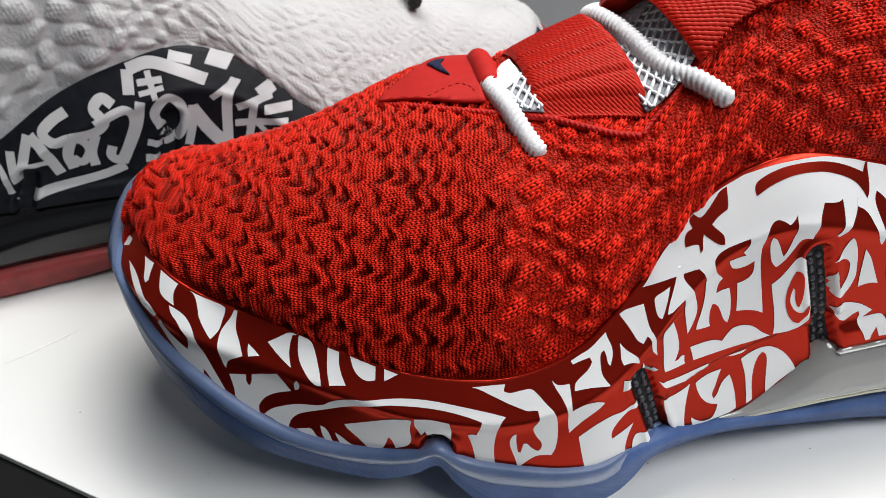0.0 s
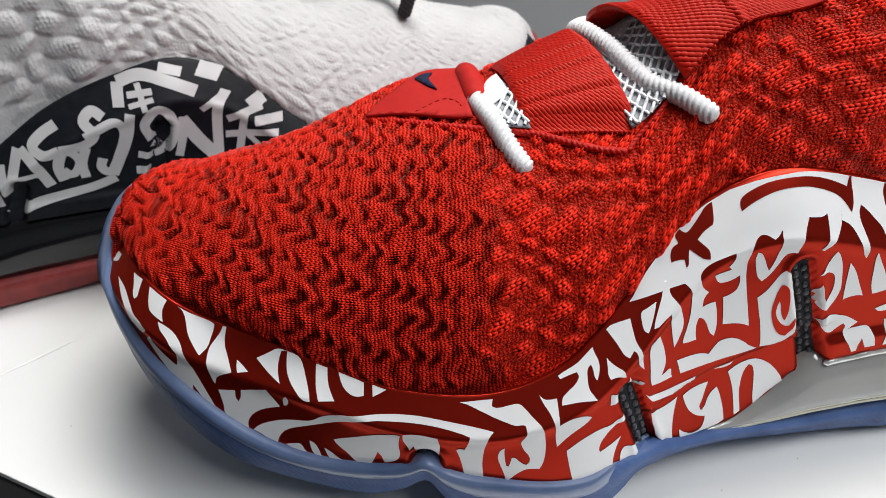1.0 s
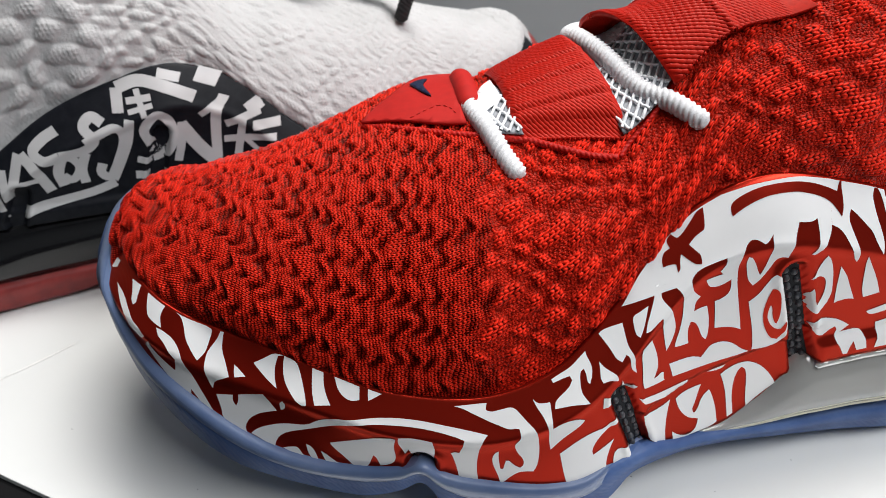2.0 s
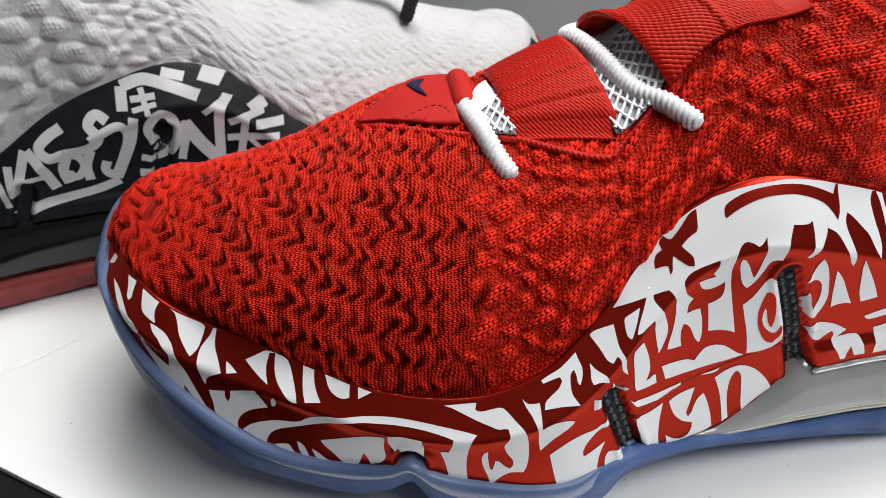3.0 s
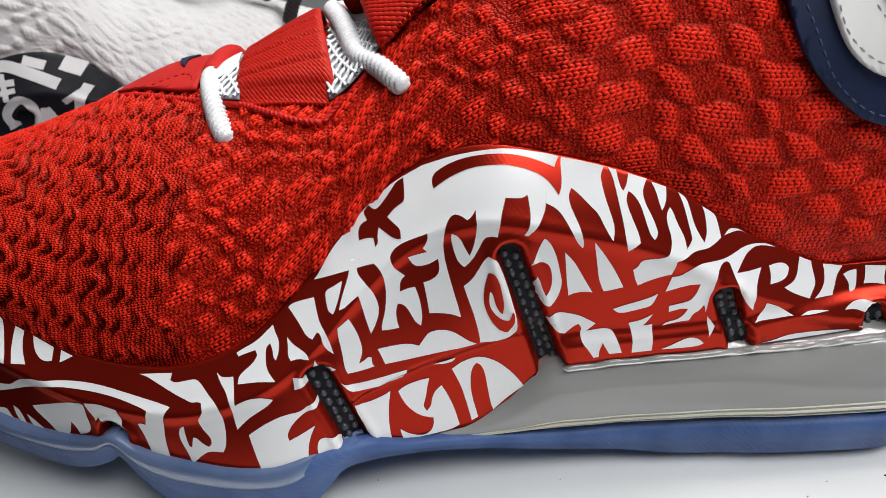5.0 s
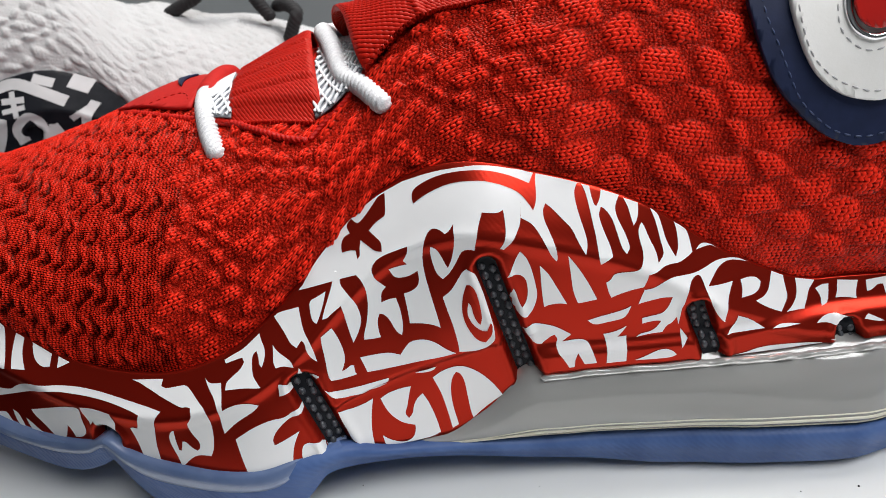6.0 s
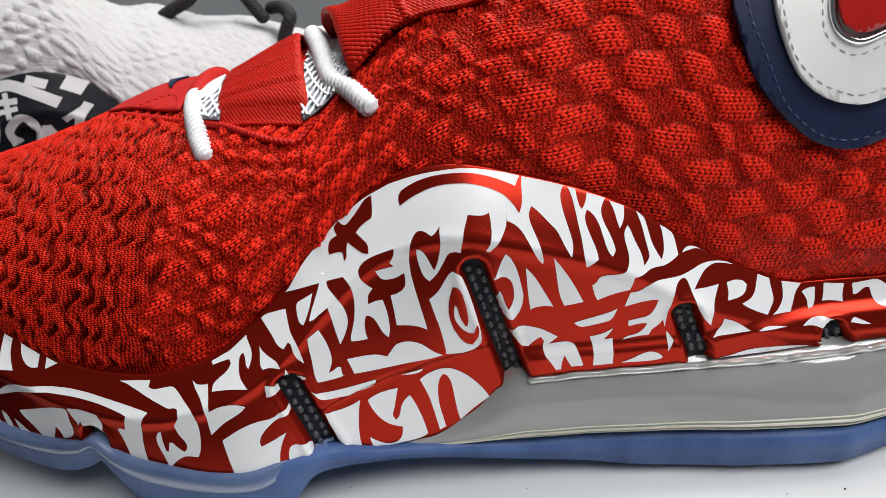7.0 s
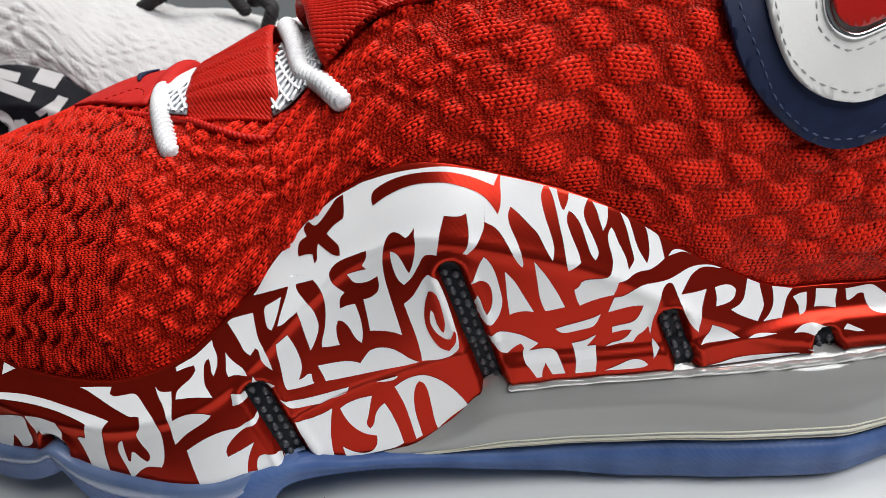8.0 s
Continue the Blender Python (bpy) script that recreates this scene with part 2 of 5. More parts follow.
PALE_BLUE = grain(material("pale_blue_rubber", (0.20, 0.27, 0.42), 0.38, Transmission_Weight=0.15, IOR=1.45), 120, (0.085, 0.135, 0.27), (0.14, 0.195, 0.34), 0.15, 900, 0.0002)
BLACK_GLOSS = material("black_gloss", (0.006, 0.006, 0.007), 0.12)
DARK_RED = grain(material("dark_red_rubber", (0.22, 0.02, 0.02), 0.5), 200, (0.16, 0.014, 0.014), (0.26, 0.025, 0.022))
GREY_PRINT = grain(material("grey_print", (0.48, 0.48, 0.49), 0.35), 80, (0.43, 0.43, 0.44), (0.53, 0.53, 0.54))
CLEAR = grain(material("clear_air", (0.50, 0.50, 0.485), 0.05, Transmission_Weight=0.45, IOR=1.5, Coat_Weight=0.25, Coat_Roughness=0.04), 40, (0.45, 0.45, 0.44), (0.58, 0.58, 0.565), 0.30, 60, 0.0008, 2.0, (0.25, 0.25, 2.2))
WELD = material("weld", (0.62, 0.60, 0.50), 0.3)
ROPE = grain(material("lace_cord", (0.84, 0.84, 0.86), 0.75), 700, (0.60, 0.60, 0.63), (0.71, 0.71, 0.73), 0.6, 2500, 0.0002)
BLACK_CORD = grain(material("black_cord", (0.01, 0.01, 0.011), 0.8), 700, (0.008, 0.008, 0.009), (0.016, 0.016, 0.018))
NAVY = grain(material("navy_leather", (0.007, 0.013, 0.045), 0.5, Specular_IOR_Level=0.25), 300, (0.006, 0.011, 0.038), (0.009, 0.016, 0.052), 0.25, 1600, 0.0001)
NAVY_THREAD = material("navy_thread", (0.03, 0.05, 0.12), 0.5)
WHITE_LEATHER = grain(material("white_leather", (0.78, 0.77, 0.75), 0.4), 120, (0.75, 0.74, 0.72), (0.80, 0.79, 0.78), 0.2, 1500, 0.0001)
GREY_THREAD = material("grey_thread", (0.42, 0.42, 0.43), 0.6)
CHROME = material("chrome", (0.75, 0.76, 0.78), 0.15, 1.0)
GEM = material("red_enamel", (0.42, 0.015, 0.012), 0.12)
TABLE = grain(material("board_white", (0.80, 0.81, 0.81), 0.22), 12, (0.70, 0.71, 0.71), (0.75, 0.76, 0.76), 0.05, 60, 0.0003)
PALE_LINE = material("pale_line", (0.88, 0.88, 0.87), 0.5)
BLACK_TABLE = grain(material("black_table", (0.004, 0.004, 0.005), 0.7, Specular_IOR_Level=0.15), 40, (0.003, 0.003, 0.0035), (0.006, 0.006, 0.007))
WHITE_CEILING = grain(material("white_ceiling", (0.75, 0.75, 0.74), 0.85), 3, (0.72, 0.72, 0.71), (0.78, 0.78, 0.77))
GREY_WALL = grain(material("grey_wall", (0.25, 0.27, 0.28), 0.85), 3, (0.20, 0.22, 0.23), (0.28, 0.30, 0.31))


# ---- building ----
def mesh_np(name, verts, quads, mat, parent=None, label="", smooth=True):
    """A mesh from arrays of places and of four-cornered faces."""
    v, q = np.asarray(verts, np.float32).reshape(-1, 3), np.asarray(quads, np.int32).reshape(-1, 4)
    me = bpy.data.meshes.new(name)
    me.vertices.add(len(v))
    me.vertices.foreach_set("co", v.ravel())
    me.loops.add(q.size)
    me.loops.foreach_set("vertex_index", q.ravel())
    me.polygons.add(len(q))
    me.polygons.foreach_set("loop_start", np.arange(0, q.size, 4, dtype=np.int32))
    me.polygons.foreach_set("use_smooth", np.full(len(q), smooth, dtype=bool))
    me.materials.append(mat)
    me.update(calc_edges=True)
    me.validate()
    ob = new(name, me)
    if parent:
        ob.parent = parent
    if label:
        tagged(ob, label=label)
    return ob


def grid_quads(n, m, wrap=False):
    i = np.arange(n if wrap else n - 1)[:, None]
    j = np.arange(m - 1)[None]
    k = (i + 1) % n
    return np.stack([i * m + j, k * m + j, k * m + j + 1, i * m + j + 1], -1).reshape(-1, 4)


def part(name, bm, mat, parent, label="", smooth=True):
    me = bpy.data.meshes.new(name)
    bmesh.ops.recalc_face_normals(bm, faces=bm.faces)
    bm.to_mesh(me)
    bm.free()
    me.materials.append(mat)
    if smooth:
        me.polygons.foreach_set("use_smooth", [True] * len(me.polygons))
    ob = new(name, me)
    if parent:
        ob.parent = parent
    if label:
        tagged(ob, label=label)
    return ob


def box(bm, x0, x1, y0, y1, z0, z1, bevel=0.0):
    r = bmesh.ops.create_cube(bm, size=1, matrix=Matrix.LocRotScale(((x0 + x1) / 2, (y0 + y1) / 2, (z0 + z1) / 2), None, (x1 - x0, y1 - y0, z1 - z0)))
    if bevel:
        es = list({e for v in r["verts"] for e in v.link_edges})
        bmesh.ops.bevel(bm, geom=es, offset=bevel, segments=2, affect="EDGES")


def smooth_path(points, step_m):
    """Points evenly spaced on a smooth line through a few points."""
    p = np.array(points, float)
    p = np.vstack([2 * p[0] - p[1], p, 2 * p[-1] - p[-2]])
    out = []
    for i in range(1, len(p) - 2):
        a, b, c, d = p[i - 1], p[i], p[i + 1], p[i + 2]
        t = np.linspace(0, 1, 30, endpoint=False)[:, None]
        out.append(0.5 * (2 * b + (c - a) * t + (2 * a - 5 * b + 4 * c - d) * t**2 + (3 * b - a - 3 * c + d) * t**3))
    q = np.vstack(out + [p[-2:-1]])
    s = np.concatenate([[0], np.cumsum(np.linalg.norm(np.diff(q, axis=0), axis=1))])
    u = np.linspace(0, s[-1], max(4, int(s[-1] / step_m)))
    return np.stack([np.interp(u, s, q[:, k]) for k in range(q.shape[1])], -1), u


def tube(name, points, radius, mat, parent, label="", twist=0.0, ridge=0.0, strands=5, step_m=0.0003, around=28, round_ends=True):
    """A cord along a line; with ridge it is laid like a rope."""
    p, u = smooth_path(points, step_m)
    n = len(p)
    t = np.gradient(p, axis=0)
    t /= np.linalg.norm(t, axis=1)[:, None]
    side = np.cross(t, np.array([0.3, 0.2, 1.0]))
    side /= np.linalg.norm(side, axis=1)[:, None]
    up = np.cross(side, t)
    th = np.linspace(0, 2 * math.pi, around, endpoint=False)
    e = np.minimum(u, u[-1] - u)
    cap = np.sqrt(np.clip(1 - (1 - np.clip(e / radius, 0, 1)) ** 2, 0.0004, 1)) if round_ends else np.ones(n)
    r = radius * cap[:, None] * (1 + ridge * np.abs(np.cos(strands * th[None] / 2 + twist * u[:, None])) - ridge * 0.5)
    v = p[:, None] + r[..., None] * (np.cos(th)[None, :, None] * side[:, None] + np.sin(th)[None, :, None] * up[:, None])
    q = []
    i, j = np.arange(n - 1)[:, None], np.arange(around)[None]
    k = (j + 1) % around
    q = np.stack([i * around + j, i * around + k, (i + 1) * around + k, (i + 1) * around + j], -1).reshape(-1, 4)
    return mesh_np(name, v, q, mat, parent, label)


def rounded(points, turns=2):
    """Cuts the blunt corners of an outline and keeps the sharp ones."""
    p = [np.array(a, float) for a in points]
    for _ in range(turns):
        out = []
        for i in range(len(p)):
            a, b, c = p[i - 1], p[i], p[(i + 1) % len(p)]
            d, e = b - a, c - b
            ang = abs(math.atan2(d[0] * e[1] - d[1] * e[0], d @ e))
            if ang > 1.05:
                out.append(b)
            else:
                out += [b - d * 0.25, b + e * 0.25]
        p = out
    return p


def sheet(outline, cut, turns=2):
    """A flat bmesh of an outline, cut into small cells so that it can be bent onto a curved side."""
    pts = rounded(outline, turns)
    bm = bmesh.new()
    bm.faces.new([bm.verts.new((a[0], a[1], 0)) for a in pts])
    bmesh.ops.triangulate(bm, faces=bm.faces[:])
    for k in (0, 1):
        lo, hi = min(a[k] for a in pts), max(a[k] for a in pts)
        c = math.ceil(lo / cut[k]) * cut[k]
        while c < hi:
            no = [0, 0, 0]
            no[k] = 1
            co = [0, 0, 0]
            co[k] = c
            bmesh.ops.bisect_plane(bm, geom=bm.verts[:] + bm.edges[:] + bm.faces[:], dist=1e-7, plane_co=co, plane_no=no)
            c += cut[k]
    return bm


def onto(bm, place):
    """Bends a flat bmesh by a function of its two coordinates."""
    flat = np.array([(v.co.x, v.co.y) for v in bm.verts])
    for v, c in zip(bm.verts, place(flat[:, 0], flat[:, 1])):
        v.co = c
    return bm


def thick(ob, depth):
    m = ob.modifiers.new("thickness", "SOLIDIFY")
    m.thickness, m.offset = depth, 0
    return ob


# ---- the setting ----
EDGE = pose(-0.10, 0.1272, 0, 0, 0, -24.9)
bm = bmesh.new()
box(bm, -0.45, 0.75, 0.0, 0.62, -0.002, 0.0, 0.00012)
board = tagged(part("display_board", bm, TABLE, None, smooth=False), "glossy white board lying on a black table", "board")
board.matrix_world = EDGE
bm = bmesh.new()
box(bm, -0.75, 0.95, -0.45, 0.80, -0.045, -0.002, 0.002)
tagged(part("table", bm, BLACK_TABLE, None, smooth=False), "black table under the white board", "table")
for name, size, words in (("wall_north", (-1.3, 1.5, 0.95, 1.0, -0.75, 1.6), "plain grey wall behind the table"), ("wall_south", (-1.3, 1.5, -1.25, -1.2, -0.75, 1.6), "plain grey wall"),
                          ("wall_west", (-1.35, -1.3, -1.25, 1.0, -0.75, 1.6), "plain grey wall"), ("wall_east", (1.5, 1.55, -1.25, 1.0, -0.75, 1.6), "plain grey wall"),
                          ("floor", (-1.35, 1.55, -1.25, 1.0, -0.80, -0.75), "plain grey floor under the table"), ("ceiling", (-1.35, 1.55, -1.25, 1.0, 1.6, 1.65), "plain white ceiling")):
    bm = bmesh.new()
    box(bm, *size)
    tagged(part(name, bm, WHITE_CEILING if name == "ceiling" else GREY_WALL, None, smooth=False), words, name.split("_")[0], kind="structure")


bm = bmesh.new()
box(bm, -0.38, 0.68, 0.425, 0.433, 0.0, 0.30, 0.001)
tagged(part("backdrop_panel", bm, GREY_WALL, None, smooth=False), "plain grey upright panel standing behind the shoes", "panel")


# ---- the knit ----
def wave2(x, y, k):
    return (np.sin(x * 1.7 + 1.3 * np.sin(y * 0.9 + k)) + np.sin(y * 2.1 + 1.7 * np.sin(x * 1.1 + 2 * k)) + np.sin((x + y) * 1.3 + k)) / 3


def stitch(p, q, long, wide):
    """Height of knitted loops: rows of v-shaped legs."""
    r = q / wide
    f = r - np.floor(r)
    s = np.abs(2 * f - 1)
    ph = p / long + 0.55 * s
    g = ph - np.floor(ph)
    leg = np.clip(4 * s * (1 - s), 0, 1) ** 0.4
    return np.sqrt(np.clip(4 * g * (1 - g), 0, 1)) * leg


def relief(x, s, fine=1.0, bold=1.0, rear=1.0):
    """Relief of the knit in metres at station x and length s up the side."""
    X, S = x * 1000, s * 1000
    n1, n2, n3 = wave2(X / 6, S / 6, 0.3), wave2(X / 3.1, S / 3.4, 1.9), wave2(X / 2.2, S / 2.0, 4.2)
    run = S / 7.2 + 0.16 * n2
    zig = np.abs(run % 1 - 0.5) * 4 - 1
    zig = 0.5 * zig + 0.5 * np.sin(2 * math.pi * run)
    gap = (0.5 + 0.5 * np.cos(2 * math.pi * (X / 3.9 + 0.36 * zig - S / 26 + 0.30 * n1 + 0.18 * n2))) ** 1.05
    ridge = 1 - gap * np.clip(0.66 + 0.30 * np.sin(2 * math.pi * (run - 0.2)) + 0.50 * n3, 0.15, 1.05)
    toe = 1 - step(0.000, 0.024, x + 0.0045 * n1)
    a, b = (X * 0.94 + S * 0.34) / 7.5 + 0.25 * n2, (-X * 0.34 + S * 0.94) / 4.4 + 0.35 * n1
    row = np.floor(b)
    pebble = np.sin(math.pi * (b - row)) * np.clip(0.35 + 0.8 * np.cos(2 * math.pi * (a + 0.5 * row + 0.3 * n1)) + 0.35 * n3, 0, 1)
    a, b = (X * 0.90 + S * 0.44) / 12.5 + 0.10 * n1, (-X * 0.42 + S * 0.91) / 6.8 + 0.16 * n2
    row = np.floor(b)
    block = np.sin(math.pi * (b - row)) ** 0.7 * np.clip(0.55 + 0.70 * np.cos(2 * math.pi * (a + 0.5 * row + 0.14 * n1 + 0.06 * n3)), 0, 1)
    ankle = step(0.075, 0.110, x + 0.006 * n1)
    mid = (1 - toe) * (1 - ankle)
    low = step(13, 20, S) * (1 - toe) + step(8, 13, S) * toe
    d = low * (1.15 * toe * ridge + 0.75 * mid * pebble + 1.02 * ankle * block) + 0.12 * n1
    tilt = 0.16 + 0.28 * step(0.06, 0.13, x)
    big = stitch(X - 0.5 * tilt * S + 0.30 * n2 + 0.15 * n3, S - 0.30 * X + 0.30 * n1 + 0.10 * n3, 1.15, 1.60)
    small = stitch(X + 0.45 * n2 + 0.3 * n3, S - 0.22 * X + 0.45 * n1 + 0.2 * n3, 0.86, 0.98)
    m = step(0.45, 0.55, toe)
    raised = mid * pebble + ankle * block
    braid = step(0.02, 0.42, raised + 0.06 * n3)
    flat = (1 - m) * (1 - braid)
    big = big * braid + 0.55 * small * (1 - braid)
    k = 0.62 * m * small + 0.72 * (1 - m) * big
    i, j = np.floor(X / 0.9 + 0.3 * n2), np.floor((S - 0.2 * X) / 0.75 + 0.3 * n1)
    apart = np.sin(i * 12.9898 + j * 78.233) * 43758.5453
    apart = apart - np.floor(apart)
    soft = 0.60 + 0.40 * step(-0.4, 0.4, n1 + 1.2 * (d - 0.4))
    # low stitches and toe valleys go darker: shade put into the colour
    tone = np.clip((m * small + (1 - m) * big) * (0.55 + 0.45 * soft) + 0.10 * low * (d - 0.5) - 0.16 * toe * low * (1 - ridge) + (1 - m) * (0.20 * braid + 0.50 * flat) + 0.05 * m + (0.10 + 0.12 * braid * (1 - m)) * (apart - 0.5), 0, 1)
    bold = bold + (rear - bold) * step(0.05, 0.09, x)
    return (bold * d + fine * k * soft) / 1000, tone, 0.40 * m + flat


def knit_shell(shoe, mat, spacing, fine, bold, rear=1.0):
    xs = np.concatenate([TOE + 0.012 * np.linspace(0.002, 1, int(0.020 / spacing)) ** 2, np.arange(TOE + 0.012 + spacing, 0.188, spacing),
                         0.188 + (HEEL - 0.188) * (1 - (1 - np.linspace(0.001, 1, 40)) ** 2)])
    s = np.clip((-0.045 - xs) / (-0.045 - TOE), 0, 1)
    high = U_H(xs) * np.sqrt(np.clip(1 - s**6, 0.01, 1))
    a0 = np.arcsin(np.clip((rim_z(xs) - 0.005 - U_B(xs)) / high, 0, 0.8))
    a1 = math.radians(106)
    t = np.concatenate([np.linspace(0, 1, int(0.090 / spacing)), np.linspace(1, 2, 26)[1:]])
    A = np.where(t[None] <= 1, a0[:, None] + (a1 - a0[:, None]) * t[None], a1 + (math.pi - a1) * (t[None] - 1))
    X = xs[:, None] + 0 * A
    P = upper_at(X, A)
    base = np.linalg.norm(np.diff(upper_at(xs[:, None], a0[:, None] * np.linspace(0, 1, 12)[None]), axis=1), axis=2).sum(1)
    S = base[:, None] + np.concatenate([np.zeros((len(xs), 1)), np.cumsum(np.linalg.norm(np.diff(P, axis=1), axis=2), axis=1)], 1)
    gx, ga = np.gradient(P, axis=0), np.gradient(P, axis=1)
    N = np.cross(ga, gx)
    N /= np.linalg.norm(N, axis=2)[..., None] + 1e-12
    flip = np.sign(np.sum(N * (P - np.stack([X, U_C(X), U_B(X)], -1)), axis=2))[..., None]
    N = N * np.where(flip == 0, 1, flip)
    ends = step(TOE, TOE + 0.004, X)
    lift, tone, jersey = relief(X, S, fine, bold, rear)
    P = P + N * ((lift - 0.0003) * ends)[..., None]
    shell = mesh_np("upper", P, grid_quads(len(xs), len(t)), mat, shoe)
    yarn_shade = shell.data.attributes.new("yarn_shade", "FLOAT", "POINT")
    yarn_shade.data.foreach_set("value", tone.astype(np.float32).ravel())
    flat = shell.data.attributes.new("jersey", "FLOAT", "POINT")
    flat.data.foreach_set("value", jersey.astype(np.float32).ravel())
    return shell


# ---- the sole ----
sole_low = curve1([-0.089, -0.075, -0.055, -0.03, -0.018, -0.008, -0.003, 0.001, 0.006, 0.012, 0.020, 0.033, 0.040, 0.0435, 0.046, 0.052, 0.07, 0.09, 0.105, 0.13, 0.17, 0.20, 0.232],
                  [0.046, 0.033, 0.020, 0.0105, 0.008, 0.0125, 0.0165, 0.0100, 0.0030, 0.0, 0.0, 0.0, 0.0022, 0.0065, 0.0110, 0.0125, 0.0100, 0.0060, 0.0032, 0.0, 0.0, 0.003, 0.010])
sole_top = curve1([-0.089, -0.075, -0.065, -0.051, -0.035, -0.02, -0.008, -0.003, 0.002, 0.017, 0.032, 0.043, 0.050, 0.060, 0.08, 0.10, 0.13, 0.16, 0.185, 0.232],
                  [0.060, 0.0455, 0.0394, 0.0312, 0.0242, 0.0213, 0.0227, 0.0252, 0.0220, 0.0192, 0.0183, 0.0200, 0.0205, 0.0168, 0.0140, 0.0124, 0.0128, 0.0130, 0.012, 0.018])
# how far the heel's foot spreads beyond the printed side
flare = curve1([-0.09, 0.105, 0.120, 0.132, 0.146, 0.160, 0.168, 0.175, 0.185, 0.20, 0.232], [0, 0, 0.001, 0.0025, 0.0068, 0.0100, 0.0105, 0.0090, 0.0060, 0.003, 0.001])


def midsole(shoe, mat):
    n, m = 1100, 60
    us = np.linspace(0, LENGTH, n, endpoint=False)
    x = np.interp(us, PU, PX)
    t = np.linspace(0, 1, m)
    y = np.interp(us, PU, PY)
    top = rim_z(x) - 0.007 * step(0.178, 0.205, y) * step(0.0, -0.03, x)
    zz = low_z(x)[:, None] + (top - low_z(x))[:, None] * t[None]
    v = wall_at(us[:, None] + 0 * zz, zz)
    rim = wall_at(us, top + 0.0002, -0.0006)[:, None]
    inner = wall_at(us, top - 0.005, -0.0018)[:, None]
    under = wall_at(us, low_z(x) + 0.0002, -0.010)[:, None]
    v = np.concatenate([under, v, rim, inner], 1)
    return mesh_np("midsole", v, grid_quads(n, m + 3, True), mat, shoe)


def outsole(shoe, rubber, lip=None):
    n = 900
    us = np.linspace(0, LENGTH, n, endpoint=False)
    x = np.interp(us, PU, PX)
    lo, hi = sole_low(x), sole_top(x)
    under = 1 - 0.5 * step(0.07, 0.12, x)
    wide = flare(x) * step(0.21, 0.19, np.interp(us, PU, PY))
    rows = []
    for f, o in ((1.0, -0.004), (1.0, 0.0006), (0.85, 0.0016), (0.64, 0.0018), (0.52, 0.0010), (0.32, 0.0012), (0.16, -0.0008), (0.06, -0.0036), (0.0, -0.0078), (0.0, -0.02)):
        rows.append(wall_at(us, lo + (hi - lo) * f, o * (1 if o > 0 or o < -0.01 else under) + wide + lean(x) * np.minimum(lo + (hi - lo) * f - 0.02, 0), True))
    v = np.stack(rows, 1)
    m = v.shape[1]
    q = [grid_quads(n, m, True)]
    flat = v.reshape(-1, 3)
    for end in (0, m - 1):
        c = len(flat)
        ring = v[:, end]
        flat = np.concatenate([flat, np.stack([ring[:, 0], 0.19 + 0 * ring[:, 1], ring[:, 2]], -1)])
        i = np.arange(n)
        k = (i + 1) % n
        q.append(np.stack([i * m + end, k * m + end, c + k, c + i], -1))
    body = mesh_np("outsole", flat, np.concatenate(q), rubber, shoe)
    if lip:
        keep = (us < np.interp(0.052, PX[:900], PU[:900]))
        us, lo, hi, wide, x = us[keep], lo[keep], hi[keep], wide[keep], x[keep]
        side = [wall_at(us, lo + (hi - lo) * f, o + wide + lean(x) * np.minimum(lo + (hi - lo) * f - 0.02, 0) - 0.004 * step(0.034, 0.052, x), True)
                for f, o in ((1.03, -0.002), (1.03, 0.0010), (0.99, 0.0019), (0.82, 0.0023), (0.77, 0.0019), (0.76, -0.001))]
        mesh_np("outsole_lip", np.stack(side, 1), grid_quads(len(us), len(side)), lip, body, "pale translucent blue upper lip")
    return body


def air_unit(shoe, mat, weld):
    us = np.arange(0, LENGTH, 0.0006)
    x = np.interp(us, PU, PX)
    us, x = us[x > 0.056], x[x > 0.056]
    lo, hi = sole_top(x) - 0.001, low_z(x) + 0.0012
    hi = lo + np.maximum(hi - lo, 0.0015) * step(0.058, 0.080, x)
    rows = [wall_at(us, lo, -0.012, True)]
    full = step(0.060, 0.098, x)
    wide = flare(x) * step(0.21, 0.19, np.interp(us, PU, PY))
    for a in 0.5 - 0.5 * np.cos(np.linspace(0, math.pi, 26)):
        rows.append(wall_at(us, lo + (hi - lo) * a, full * (0.0085 * math.sqrt(max(0.0, 1 - (2 * a - 1) ** 2)) - 0.0035) - 0.0015 + wide * (1 - a) ** 0.7, True))
    rows.append(wall_at(us, hi, -0.016, True))
    v = np.stack(rows, 1)
    k, m = v.shape[:2]
    v = np.concatenate([v, v[:, :1]], 1)
    unit = mesh_np("air_unit", v, grid_quads(k, m + 1), mat, shoe)
    if weld:
        s = (us < 0.34) & (x > 0.094)
        # wobbling clear bead, added to stand in for a highlight streak
        wob = 0.0004 * np.sin(us * 900) + 0.0003 * np.sin(us * 2300 + 1)
        path = wall_at(us[s], (hi - 0.0026 + wob)[s], (0.0010 + 0.8 * wob + 0.25 * wide)[s], True)[::6]
        tube("lip", path, 0.0009, mat, unit, "clear bead added as the air unit's highlight streak", step_m=0.0008, around=14)
        s = (us < 0.34) & (x > 0.066)
        for f, thick_m in ((0.27, 0.0002), (0.20, 0.00045), (0.11, 0.00022)):
            out = full * (0.0085 * math.sqrt(1 - (2 * f - 1) ** 2) - 0.0035) - 0.0015 + wide * (1 - f) ** 0.7
            path = wall_at(us[s], (lo + (hi - lo) * f)[s], out[s], True)[::12]
            tube("weld_line", path, thick_m, weld, unit, "thin yellowish weld line", step_m=0.001, around=8)
    return unit


